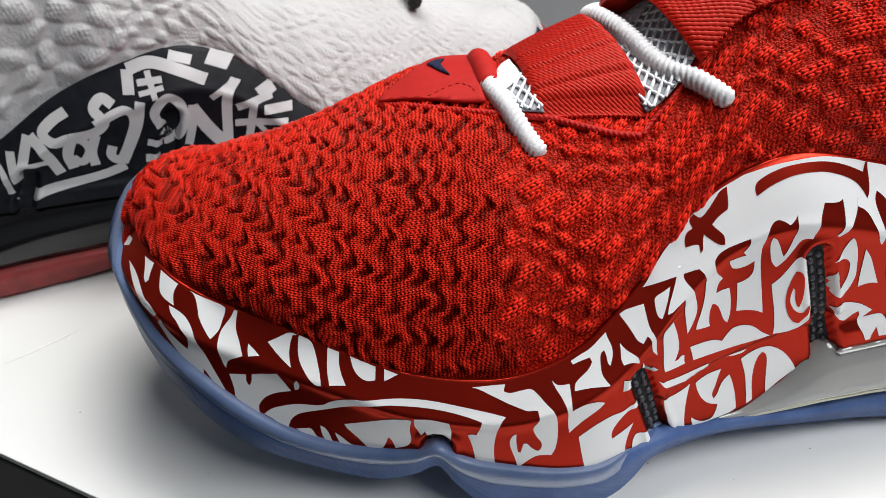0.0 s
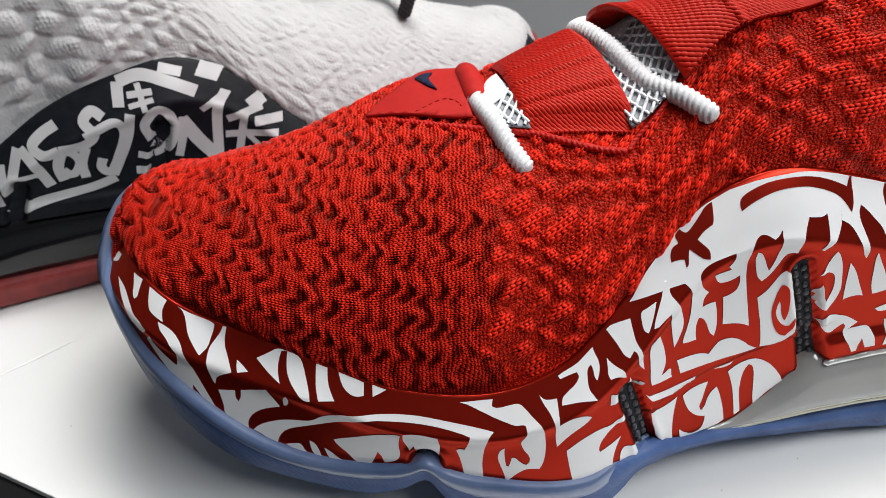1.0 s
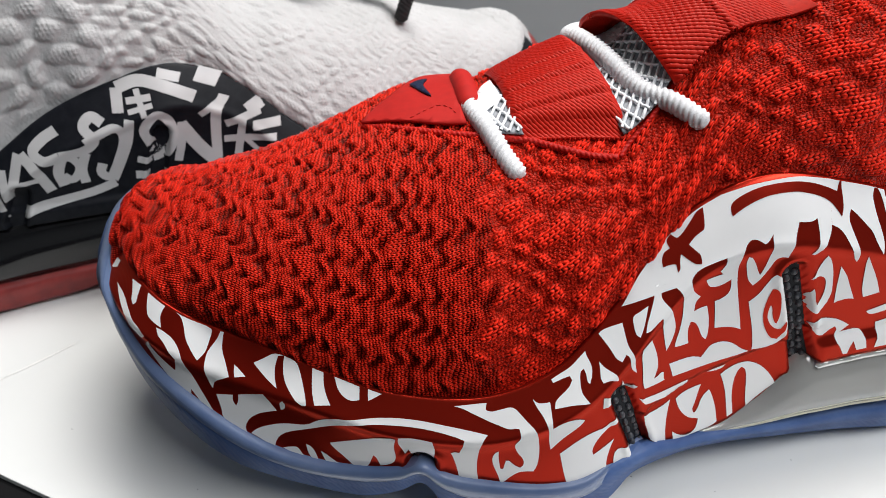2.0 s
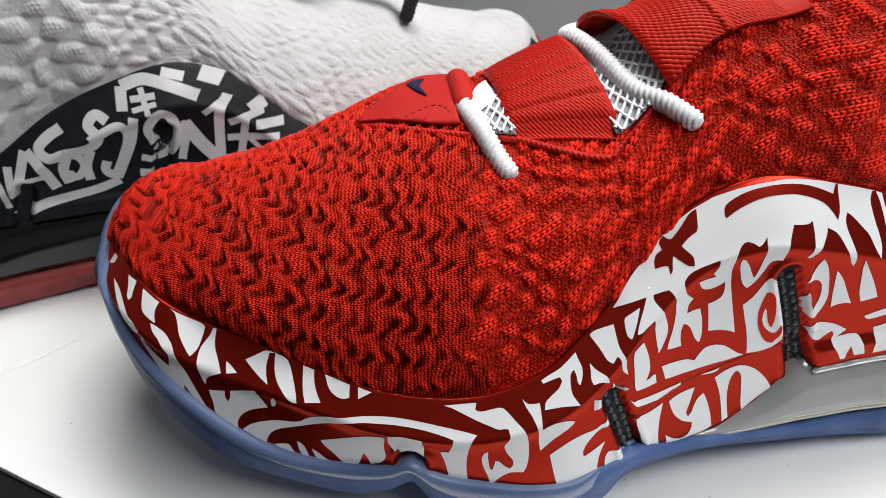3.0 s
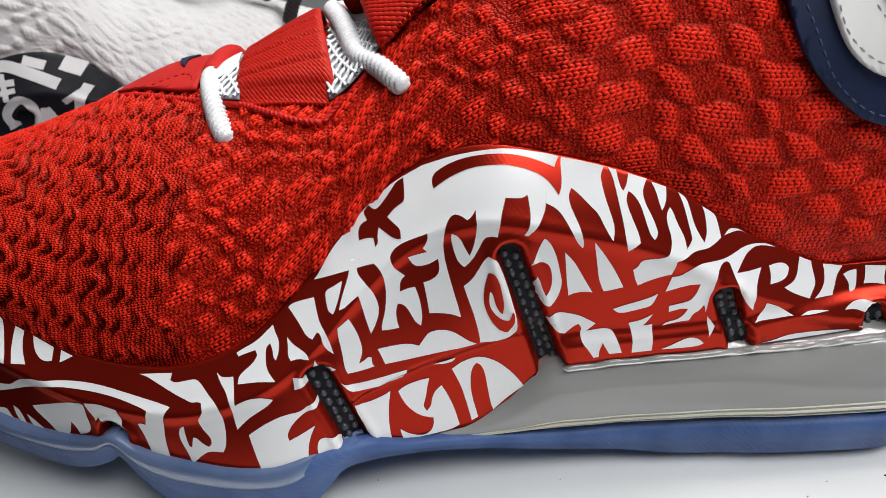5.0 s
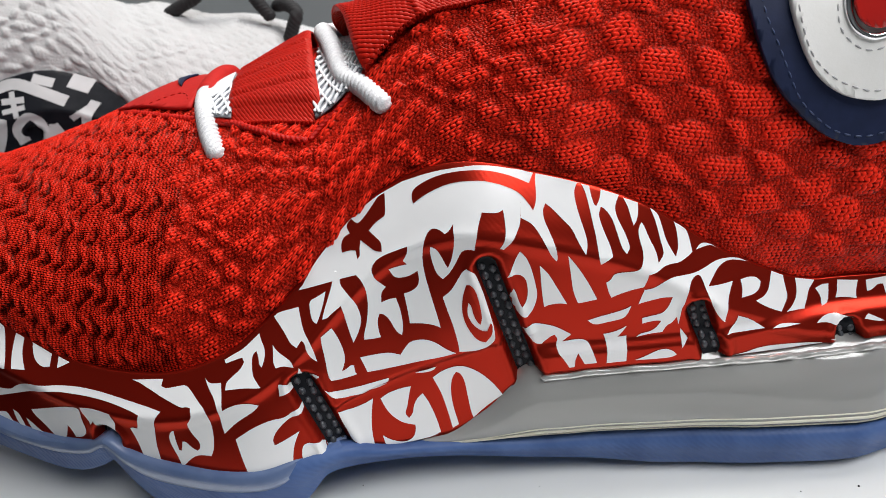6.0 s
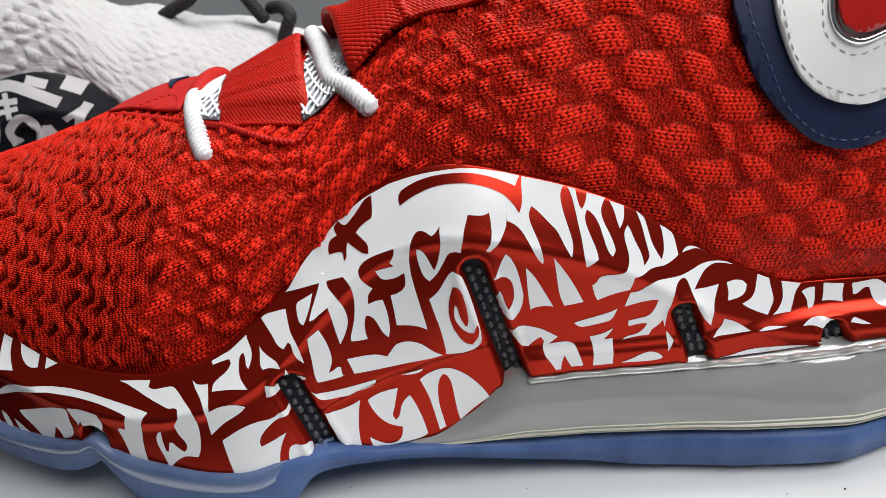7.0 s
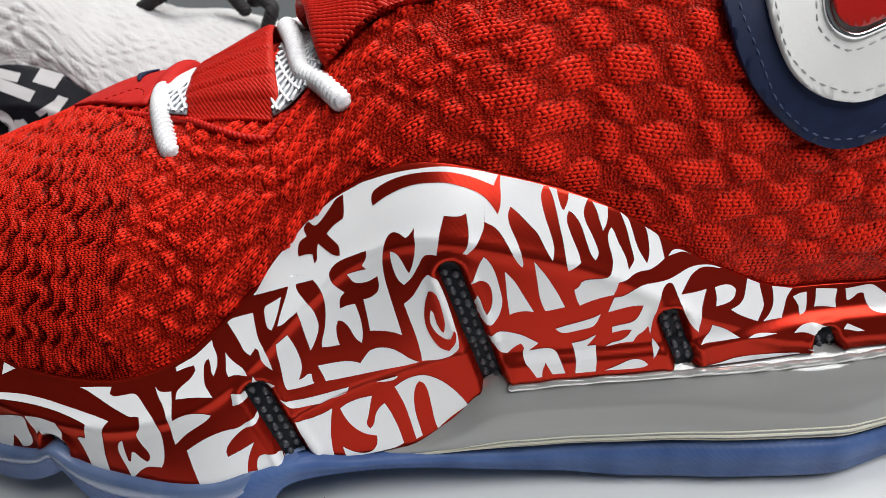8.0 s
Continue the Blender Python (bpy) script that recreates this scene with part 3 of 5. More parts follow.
def side_u(x):
    """Length round the near side at station x."""
    k = int(np.argmax(PX))
    j = int(np.argmin(PX[:k]))
    return np.interp(x, PX[j:k], PU[j:k])


def slots(shoe, mat, stud):
    shake = random.Random(7)
    for k, ((ax, az), (bx, bz), r) in enumerate(SLOTS):
        d = np.array([bx - ax, bz - az])
        length = np.hypot(*d)
        d = d / length
        nrm = np.array([-d[1], d[0]])
        ring = []
        for i in range(24):
            th = 2 * math.pi * i / 24
            c = np.array([ax, az]) if math.cos(th) < 0 else np.array([bx, bz])
            ring.append(c + r * 1.02 * (math.cos(th) * d + math.sin(th) * nrm))
        ring = [(float(side_u(a[0])) * 1000, a[1] * 1000) for a in ring]
        bm = onto(sheet(ring, (0.8, 0.8), 0), lambda u, z: wall_at(u / 1000, z / 1000, 0.0005))
        plug = part("slot_insert", bm, mat, shoe, "black studded insert in a slot of the sole")
        if not stud:
            continue
        bm = bmesh.new()
        for i in range(int((length + r) / 0.0025)):
            for side in (-0.45, 0.5):
                c = np.array([ax, az]) + d * (i * 0.0025 + (0.00125 if side > 0 else 0)) + nrm * side * r
                if slot_gap(c[0], c[1], k) > -0.0006:
                    continue
                c = c + np.array([shake.uniform(-0.0002, 0.0002), shake.uniform(-0.0002, 0.0002)])
                at = wall_at(float(side_u(c[0])), c[1], 0.0004)
                turn = Matrix.Rotation(math.atan2(d[1], d[0]) * -1, 4, "Y")
                bmesh.ops.create_uvsphere(bm, u_segments=10, v_segments=6, radius=1, matrix=Matrix.Translation(at) @ turn @ Matrix.Diagonal((0.00112 * shake.uniform(0.8, 1.1), 0.0008, 0.00080 * shake.uniform(0.8, 1.1), 1)))
        part("studs", bm, stud, plug, "raised grey-black studs")


def mark(outline, out, mat, parent, name="printed_mark", turns=2):
    """A printed shape on the sole's side, outlined in millimetres along it and up."""
    bm = onto(sheet(outline, (0.7, 0.7), turns), lambda u, z: wall_at(u / 1000, z / 1000, out))
    return part(name, bm, mat, parent)


def brush(points, width):
    """The outline of a brush stroke along a line, in millimetres."""
    p, _ = smooth_path(points, 0.9) if len(points) > 2 else (np.array(points, float), 0)
    t = np.gradient(p, axis=0)
    t /= np.linalg.norm(t, axis=1)[:, None] + 1e-9
    n = np.stack([-t[:, 1], t[:, 0]], -1) * width / 2
    return [tuple(a) for a in np.vstack([p + n, (p - n)[::-1]])]


def patch(name, outline, out, mat, parent, label="", depth=0.0008, turns=2, dome=0.0):
    """A flat panel laid on the knit, outlined in millimetres along the shoe and degrees round it."""
    cx = sum(a[0] for a in outline) / len(outline)
    ca = sum(a[1] for a in outline) / len(outline)

    def place(x, a):
        o = out + dome * np.exp(-((x - cx) / 8) ** 2 - ((a - ca) / 8) ** 2)
        return upper_at(x / 1000, np.radians(a), o)
    return thick(part(name, onto(sheet(outline, (1.5, 2.0), turns), place), mat, parent, label), depth)


def stitches(name, line, out, mat, parent, every=0.0026, size=0.00022):
    p = upper_at(np.array([a[0] for a in line]) / 1000, np.radians([a[1] for a in line]), out)
    q, u = smooth_path(p, 0.0002)
    bm = bmesh.new()
    n = max(2, int(every / 0.0002))
    for i in range(0, len(q) - n, n):
        a, b = q[i], q[i + int(n * 0.72)]
        d = Vector(b - a)
        m = Matrix.Translation((a + b) / 2) @ d.to_track_quat("X", "Z").to_matrix().to_4x4() @ Matrix.Diagonal((d.length / 2, size, size, 1))
        bmesh.ops.create_uvsphere(bm, u_segments=8, v_segments=6, radius=1, matrix=m)
    return part(name, bm, mat, parent)


# ---- the red shoe ----
red = tagged(new("sneaker"), "red knit sneaker with graffiti-printed sole on white board", "shoe", "pair of sneakers")
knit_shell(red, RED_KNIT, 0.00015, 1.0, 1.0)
sole = midsole(red, RED_PRINT)
outsole(red, BLUE_RUBBER, PALE_BLUE)
air_unit(red, CLEAR, WELD)
slots(red, BLACK_RUBBER, STUD)

BADGE = [(-16.9, 85), (-14.4, 89.5), (-8.7, 95), (-3.2, 106), (2.2, 111), (8, 112), (11, 96), (11.6, 85), (7.4, 82), (9.0, 74), (2.9, 75), (-8.1, 79)]
badge = patch("badge_panel", BADGE, 0.0018, RED_SUEDE, red, "smooth red suede panel at the lace base")
patch("emblem", [(-5.1, 96), (-3.0, 98.6), (-0.7, 98.4), (-2.0, 94), (0.6, 86.5), (-2.0, 89.4)], 0.0025, NAVY, badge, "small plain navy emblem", 0.0005)
stitches("stitching", [(-4.5, 78.5), (-1, 80.5), (2.5, 82), (5.5, 80), (7, 76.5)], 0.0023, RED_HEM, badge, 0.0018, 0.00018)
tube("lace_loop", [(0.0104, 0.1690, 0.0880), (0.0094, 0.1770, 0.0892), (0.0084, 0.1860, 0.0888), (0.0078, 0.1925, 0.0868)], 0.0030, RED_SUEDE, red, "rolled red suede lace loop")
tube("lace", [(0.0096, 0.176, 0.0890), (0.0104, 0.1695, 0.0885), (0.0137, 0.1610, 0.0872), (0.0172, 0.1544, 0.0834), (0.0210, 0.1495, 0.0800)], 0.0022, ROPE, red,
     "thick white rope lace", 2300, 0.27, 4)
tube("lace", [(0.0470, 0.2000, 0.0950), (0.0405, 0.1975, 0.0975), (0.0362, 0.1915, 0.0985), (0.0374, 0.1850, 0.1000), (0.0418, 0.1762, 0.0990), (0.0482, 0.1628, 0.0956),
              (0.0542, 0.1566, 0.0948), (0.0608, 0.1505, 0.0920)], 0.0022, ROPE, red, "thick white rope lace", 2300, 0.27, 4)
def twill(across, along):
    """Height of a twill weave: slanting cords, each broken into short floats."""
    c = (0.55 * along + 0.84 * across) / 0.00078
    f = (0.84 * along - 0.55 * across) / 0.0015 + 0.5 * np.floor(c)
    return 0.00034 * np.abs(np.sin(math.pi * c)) ** 0.7 * (0.75 + 0.25 * np.abs(np.sin(math.pi * f)))


def lace_strap(shoe, mat):
    """A woven band over the tongue, from under the knit's edge across to the far side."""
    low_l, low_r = np.array([0.0200, 0.1610, 0.0872]), np.array([0.0438, 0.1572, 0.0902])
    top_l, top_r = np.array([0.0152, 0.1875, 0.0884]), np.array([0.0340, 0.1850, 0.0986])
    E, V = np.meshgrid(np.linspace(0, 1, 190), np.linspace(-0.16, 1.45, 330), indexing="ij")
    e, v = E[..., None], np.minimum(V, 1)[..., None]
    p = (1 - v) * ((1 - e) * low_l + e * low_r) + v * ((1 - e) * top_l + e * top_r)
    over = np.clip(V - 1, 0, 1)
    p = p + np.stack([-0.004 * over, 0.030 * over, -0.042 * over ** 1.6], -1)
    across, along = E * 0.0215, V * 0.0285
    rise = 0.0036 * np.clip(np.sin(2.95 * np.clip(V, 0, 1)), 0, 1) ** 0.8 + 0.0006 * np.sin(math.pi * E) + 0.0012 - 0.0030 * step(0.06, -0.16, V)
    for at, slant in ((0.16, 0.10), (0.40, 0.14), (0.66, 0.10)):
        rise = rise + 0.00025 * np.exp(-((V - at - slant * E) / 0.030) ** 2) - 0.00022 * np.exp(-((V - at - slant * E + 0.055) / 0.022) ** 2)
    rise = rise + twill(across, along) * step(0, 0.06, np.minimum(E, 1 - E)) - 0.0006 * np.exp(-np.minimum(E, 1 - E) / 0.025)
    p = p + np.stack([0 * rise, -0.32 * rise, 0.95 * rise], -1)
    return thick(mesh_np("strap", p, grid_quads(190, 330), mat, shoe, "ribbed red textile lace strap"), 0.0010)


lace_strap(red, RED_RIB)


def net(name, outline, pitch, out, mat, parent, label):
    """Open mesh fabric over a panel: two crossing sets of threads."""
    pts = rounded(outline, 1)
    k = len(pts)

    def inside(x, a):
        c = False
        for i in range(k):
            p, q = pts[i - 1], pts[i]
            if (p[1] > a) != (q[1] > a) and x < (q[0] - p[0]) * (a - p[1]) / (q[1] - p[1]) + p[0]:
                c = not c
        return c
    lo, hi = np.min(pts, axis=0), np.max(pts, axis=0)
    cu = bpy.data.curves.new(name, "CURVE")
    cu.dimensions, cu.bevel_depth, cu.bevel_resolution = "3D", 0.00040, 1
    f = 1.05  # degrees for a millimetre round the shell
    for sgn in (-1, 1):
        for c in np.arange(-80, 80, pitch):
            run = []
            for t in np.arange(-60, 60, 0.25):
                x = lo[0] + 0.5 * t + sgn * 0.866 * c
                y = (lo[1] + hi[1]) / 2 + f * (0.866 * t * sgn - 0.5 * c)
                if inside(x, y):
                    run.append((x, y, t))
                elif len(run) > 2:
                    sp = cu.splines.new("POLY")
                    sp.points.add(len(run) - 1)
                    for q, r in zip(sp.points, run):
                        q.co = (*upper_at(r[0] / 1000, math.radians(r[1]), out + 0.00012 * math.sin(3 * r[2])), 1)
                    run = []
                else:
                    run = []
    cu.materials.append(mat)
    ob = new(name, cu)
    ob.parent = parent
    return tagged(ob, label=label)


for outline, slick, weave in (([(10.0, 82), (12.6, 86), (15.4, 87), (18.2, 78), (21.8, 64), (12.5, 70)], [(11, 80), (12.6, 86), (15.2, 87), (17.5, 77), (13, 75)], [(12, 76), (17.4, 79), (21.8, 64), (13, 70)]),
                       ([(35, 98), (40, 112), (56, 114), (57, 80), (56.5, 62), (52.0, 58), (43.7, 57), (42, 62), (39, 76)], [(35, 96), (40, 110), (54, 112), (53, 98), (49, 90), (43, 86), (39, 84)], [(35, 98), (40, 112), (56, 114), (57, 80), (56.5, 62), (52.0, 58), (43.7, 57), (42, 62), (39, 76)])):
    tongue = patch("tongue", outline, 0.0017, GREY_LINING, red, "grey-white tongue under open mesh", 0.0005)
    net("mesh", weave, 2.2, 0.0023, WHITE_MESH, tongue, "white open mesh fabric")
    patch("tongue_band", slick, 0.0024, WHITE_MESH, tongue, "smooth white tongue band", 0.0004)

SEAM = [(-17.0, 85.5), (-8.1, 78.0), (2.9, 73.4), (12.1, 69.7), (22.3, 63.0), (30.8, 57.0), (36.9, 54.5), (42.5, 52.5)]
seam = upper_at(np.array([a[0] for a in SEAM]) / 1000, np.radians([a[1] for a in SEAM]), 0.0006)
tube("knit_hem", seam, 0.0008, RED_HEM, red, "", 2600, 0.35, 3)
hem2 = upper_at(np.array([42.5, 45, 50, 55.5, 57]) / 1000, np.radians([52.5, 55, 56.5, 59, 62]), 0.0005)
tube("knit_hem", hem2, 0.0006, RED_HEM, red, "", 2600, 0.35, 3)

# ankle collar, its front edge standing off the tongue
edge, _ = smooth_path([(0.0548, 0.1575, 0.0985), (0.0528, 0.1598, 0.1012), (0.0500, 0.1655, 0.1045), (0.0462, 0.1745, 0.1073), (0.0418, 0.1835, 0.1070), (0.0388, 0.1895, 0.1030),
                       (0.0402, 0.1940, 0.0975), (0.0460, 0.2020, 0.0900)], 0.0002)
edge = edge[np.linspace(0, len(edge) - 1, 300).astype(int)]
turn = np.radians(np.interp(np.arange(300), [0, 150, 215, 299], [55.5, 80, 100, 128]))
DD = np.linspace(0, 1, 220)[None, :]
shell = upper_at(edge[:, :1] + 0.030 * DD, turn[:, None] + 0 * DD, 0.0010)
lead = edge - upper_at(edge[:, 0], turn, 0.0010)
cloth = shell + lead[:, None] * ((1 - DD) ** 1.3)[..., None]
gx, ga = np.gradient(cloth, axis=1), np.gradient(cloth, axis=0)
out = np.cross(gx, ga)
out /= np.linalg.norm(out, axis=2)[..., None] + 1e-12
out = out * np.where(out[..., 1:2] * -0.5 + out[..., 2:3] > 0, 1, -1)
run = np.concatenate([[0], np.cumsum(np.linalg.norm(np.diff(edge, axis=0), axis=1))])[:, None]
weave = twill(0.030 * DD, run) * step(0.9, 0.6, DD) * step(0, 0.04, DD) + 0.0004 * np.exp(-((DD - 0.42) / 0.02) ** 2) - 0.0006 * np.exp(-DD / 0.03)
thick(mesh_np("collar", cloth + out * weave[..., None], grid_quads(300, 220), RED_RIB, red, "ribbed red collar edge standing off the tongue"), 0.0014)

NAVY_OUT = [(134.1, 44.9), (136.1, 40.6), (139.0, 34.9), (143.6, 30.2), (151.4, 25.7), (157.6, 24.1), (162.3, 24.0), (166.7, 24.9), (171, 26), (177, 28), (184, 32), (190, 38),
            (195, 48), (195, 60), (184, 70), (160, 72), (142, 64), (134.5, 54)]
WHITE_OUT = [(142.5, 45.2), (144.0, 40.8), (146.9, 35.8), (150.2, 32.6), (155.2, 30.3), (161.1, 29.5), (165.5, 30.0), (169.5, 31.1), (176, 34), (182, 39), (187, 47), (186, 57),
             (176, 64), (160, 66), (147, 59), (142.6, 52)]
RING = [(154.1, 44.4), (154.6, 41.1), (156.6, 38.6), (160.1, 37.5), (163.9, 38.2), (168, 39.6), (174, 43), (178, 48), (177, 55), (168, 59), (158, 57), (154.3, 50)]
navy = patch("heel_panel", NAVY_OUT, 0.0022, NAVY, red, "navy leather heel panel with stitched edge", 0.0016)
stitches("stitching", [(137.2, 45.2), (138.6, 41.7), (140.9, 38.3), (143.6, 34.2), (146.5, 30.3), (149.8, 28.0), (154.9, 25.8), (160.9, 25.1), (166.5, 25.9), (170.4, 27.5), (178, 31), (186, 38)],
         0.0031, NAVY_THREAD, navy)
pale = patch("heel_inlay", WHITE_OUT, 0.0038, WHITE_LEATHER, red, "white leather inlay on the heel panel", 0.0018)
stitches("stitching", [(143.5, 46.5), (145.2, 40.8), (147.3, 36.6), (149.9, 34.2), (153.7, 32.2), (158.5, 31.0), (161.9, 30.7), (166.3, 31.4), (169.3, 32.1), (176, 35.5), (182, 41)],
         0.0048, GREY_THREAD, pale)
stitches("stitching", [(152.0, 46), (152.7, 40.4), (153.9, 38.3), (157.0, 36.4), (160.4, 35.8), (164.2, 36.7), (168.1, 38.0), (175, 42)], 0.0048, GREY_THREAD, pale)
ring = upper_at(np.array([a[0] for a in RING + RING[:1]]) / 1000, np.radians([a[1] for a in RING + RING[:1]]), 0.0050)
tube("ring", ring, 0.0008, CHROME, pale, "thin chrome ring", around=16)
patch("emblem", [(162 + (a[0] - 162) * 0.93, 46 + (a[1] - 46) * 0.93) for a in RING], 0.0058, GEM, pale, "glossy red enamel emblem", 0.0008, dome=0.0010)

# ---- the white shoe behind ----
white = tagged(new("sneaker"), "white knit sneaker with black graffiti sole standing behind", "shoe", "pair of sneakers")
knit_shell(white, WHITE_KNIT, 0.0004, 0.9, 0.28, 1.3)
white_sole = midsole(white, BLACK_RUBBER)
outsole(white, DARK_RED)
air_unit(white, BLACK_GLOSS, None)
slots(white, BLACK_RUBBER, None)
white.matrix_world = Matrix.Translation((-0.09155, 0.23808, 0)) @ Matrix.Rotation(radians(30.47), 4, "Z") @ Matrix.Diagonal((-1.0, 0.9246, 0.9246, 1)) @ Matrix.Translation((-0.080, -0.1465, 0))

back = np.array(white.matrix_world.inverted())
for cord in ([(-0.0128, 0.2900, 0.0720), (-0.0107, 0.2910, 0.0780), (-0.0091, 0.2930, 0.0835), (-0.0150, 0.2990, 0.0855), (-0.0220, 0.3040, 0.0840)],
             [(-0.0610, 0.2860, 0.0842), (-0.0548, 0.2860, 0.0876), (-0.0481, 0.2870, 0.0909), (-0.0436, 0.2900, 0.0955), (-0.0380, 0.3000, 0.0970)],
             [(-0.0340, 0.3010, 0.0960), (-0.0273, 0.2990, 0.0873), (-0.0213, 0.2985, 0.0798)]):
    tube("lace", np.c_[np.array(cord), np.ones(len(cord))] @ back[:3].T, 0.0026, BLACK_CORD, white, "black cord lace", 2000, 0.18, 4)

# ---- small things on the board ----
# thin pale strip, tapered at both ends, just above the board
p, _ = smooth_path([(-0.1372, 0.1715), (-0.1290, 0.1790), (-0.1190, 0.1890)], 0.001)
bm = bmesh.new()
for i in range(len(p) - 1):
    w = 0.00035 * math.sin(math.pi * (i + 0.5) / len(p))
    n = Vector((-(p[i + 1] - p[i])[1], (p[i + 1] - p[i])[0])).normalized() * (w + 0.00005)
    bm.faces.new([bm.verts.new((q[0] + k * n[0], q[1] + k * n[1], 0.0002)) for q, k in ((p[i], 1), (p[i], -1), (p[i + 1], -1), (p[i + 1], 1))])
tagged(part("scratch", bm, PALE_LINE, None, smooth=False), "fine pale line on the white board", "scratch")
bm = bmesh.new()
spots = random.Random(4)
for i in range(26):
    x, y, r = spots.uniform(-0.12, 0.20), spots.uniform(0.07, 0.20), spots.uniform(0.0001, 0.00028)
    bmesh.ops.create_icosphere(bm, subdivisions=1, radius=r, matrix=Matrix.Translation((x, y, r * 0.6)))
tagged(part("dust", bm, BLACK_RUBBER, None), "scattered dark dust specks on the board", "dust", kind="stuff")


def white_mark(outline):
    return mark(outline, 0.00016, WHITE_PRINT, sole)


def red_mark(outline):
    return mark(outline, 0.00026, RED_PRINT, sole)


def grey_mark(line, width):
    return mark(brush(line, width), 0.00015 + 0.00001 * (len(bpy.data.objects) % 40), GREY_PRINT, white_sole, turns=1)


# ---- lettering of the red shoe's sole ----
white_mark([(178.9, 57.1), (184.2, 62.6), (188, 65.8), (191.8, 69.4), (194.2, 71.6), (196.9, 73.9), (199, 75.5), (203, 77.8), (201.4, 65.5), (198.2, 64.2), (196.6, 63.3), (195.4, 62.2), (194.7, 60.9), (195.4, 58.6), (197.3, 56.7), (196.2, 55.5), (196, 53.2), (197.6, 53.8), (199, 53.9), (199.7, 50.9), (199.9, 46.9), (199.4, 44.8), (198.3, 45.8), (197.1, 49.3), (196.1, 50.4), (195.3, 50.6), (194.7, 49), (194.7, 46.3), (195, 45), (193.1, 44.9), (191.4, 45.1), (191.5, 46.3), (192.6, 49.3), (193.3, 53.1), (193.3, 56.3), (192.6, 59), (191.8, 60)])
white_mark([(178.9, 57.1), (191.8, 60), (191.1, 60.7), (190.4, 60.8), (189.1, 60), (188.4, 59.2), (188.4, 58), (189.2, 56.7), (190.5, 54.6), (191.3, 52.2), (191.5, 49.6), (190.2, 46.6), (189, 44.9), (188.4, 48.3), (188, 51.6), (187.5, 54.2), (185.5, 53), (184.1, 52), (183, 51.7), (183.7, 53.2), (185.4, 56), (186.7, 58.3), (187.7, 60.9), (186.1, 60.1), (183.4, 58.8), (180.5, 57.9)])
white_mark([(203, 77.8), (208.3, 79.7), (213.7, 80.7), (219.3, 81), (226.9, 79.4), (226, 70.9), (225.6, 69.4), (224.2, 67.2), (222, 64.7), (221.2, 65), (222, 66.3), (222.6, 68.5), (222.6, 70.4), (222.4, 72.7), (221.3, 72.2), (219.6, 72.3), (217.9, 72.5), (217.2, 70.7), (216.5, 68.8), (215.9, 64.6), (214.6, 64.9), (213.2, 64.5), (212.2, 62.3), (210.6, 59.4), (209, 57.9), (207.8, 59.1), (207.1, 61.6), (206.7, 64.2), (206.8, 65.7), (207.9, 65.2), (208.9, 63.5), (209.6, 61.6), (210.2, 60.5), (211, 62.3), (211.6, 64.9), (211.8, 67.7), (211.7, 69.3), (211.9, 70.5), (210.9, 69.2), (210, 68.6), (208.8, 69.4), (207.4, 69.5), (206.2, 68.2), (205.4, 66.3), (205.1, 62.9), (201.1, 62.5), (202.1, 64.4), (202.2, 65.8), (201.4, 65.5)])
white_mark([(201.1, 62.5), (205.1, 62.9), (205.2, 59.7), (206, 55.2), (206.8, 51.2), (207.5, 47.8), (207.8, 46), (206.5, 46.7), (204.2, 47.3), (201.3, 47.5), (201.1, 50.8), (200.7, 54.8), (202, 55.1), (203.6, 56.2), (204.1, 57.8), (203.9, 60), (202.4, 59), (200.7, 58.5), (199.2, 58.7), (198.5, 60.1), (198.2, 60.8), (199.9, 61.2), (201.9, 61.6)])
white_mark([(226.9, 79.4), (229.9, 78.5), (235.1, 77.1), (239.3, 75.8), (238.6, 75.9), (237.9, 74.8), (237.8, 73.4), (238.4, 70.4), (239.4, 67.3), (240, 64.7), (239.4, 62.6), (238, 65), (236.7, 67.9), (235.4, 69.2), (232.8, 72), (231.5, 73), (230.8, 71.8), (230.9, 70.2), (231.6, 68.4), (232.8, 65.5), (233.5, 62), (233.3, 61.2), (232.2, 62.4), (230.5, 66.2), (228.5, 69.6), (226, 70.9)])
white_mark([(239.5, 75.7), (241.2, 75.1), (241.4, 73.5), (241.9, 71.7), (242.4, 71.3), (243.3, 72.5), (243.7, 74.2), (247.7, 72.7), (246.8, 71.4), (246.5, 70.2), (246.9, 68.5), (248.3, 65.8), (249.1, 63.6), (249.3, 62.6), (248.5, 61.6), (247.5, 62.8), (246.7, 65.5), (245.8, 68.6), (244.4, 70.5), (243.4, 71.1), (242.8, 69.9), (243, 68.4), (244, 65.8), (245.1, 63.1), (245.3, 61.6), (242.7, 60), (242.3, 61.6), (241.9, 65.6), (241.3, 68.6), (240.9, 71.1), (240.3, 74.1)])
white_mark([(248.6, 72.1), (251.9, 70.7), (251.8, 68.8), (251.2, 67.4), (250.5, 66.7), (250, 68.3), (249.5, 70.4)])
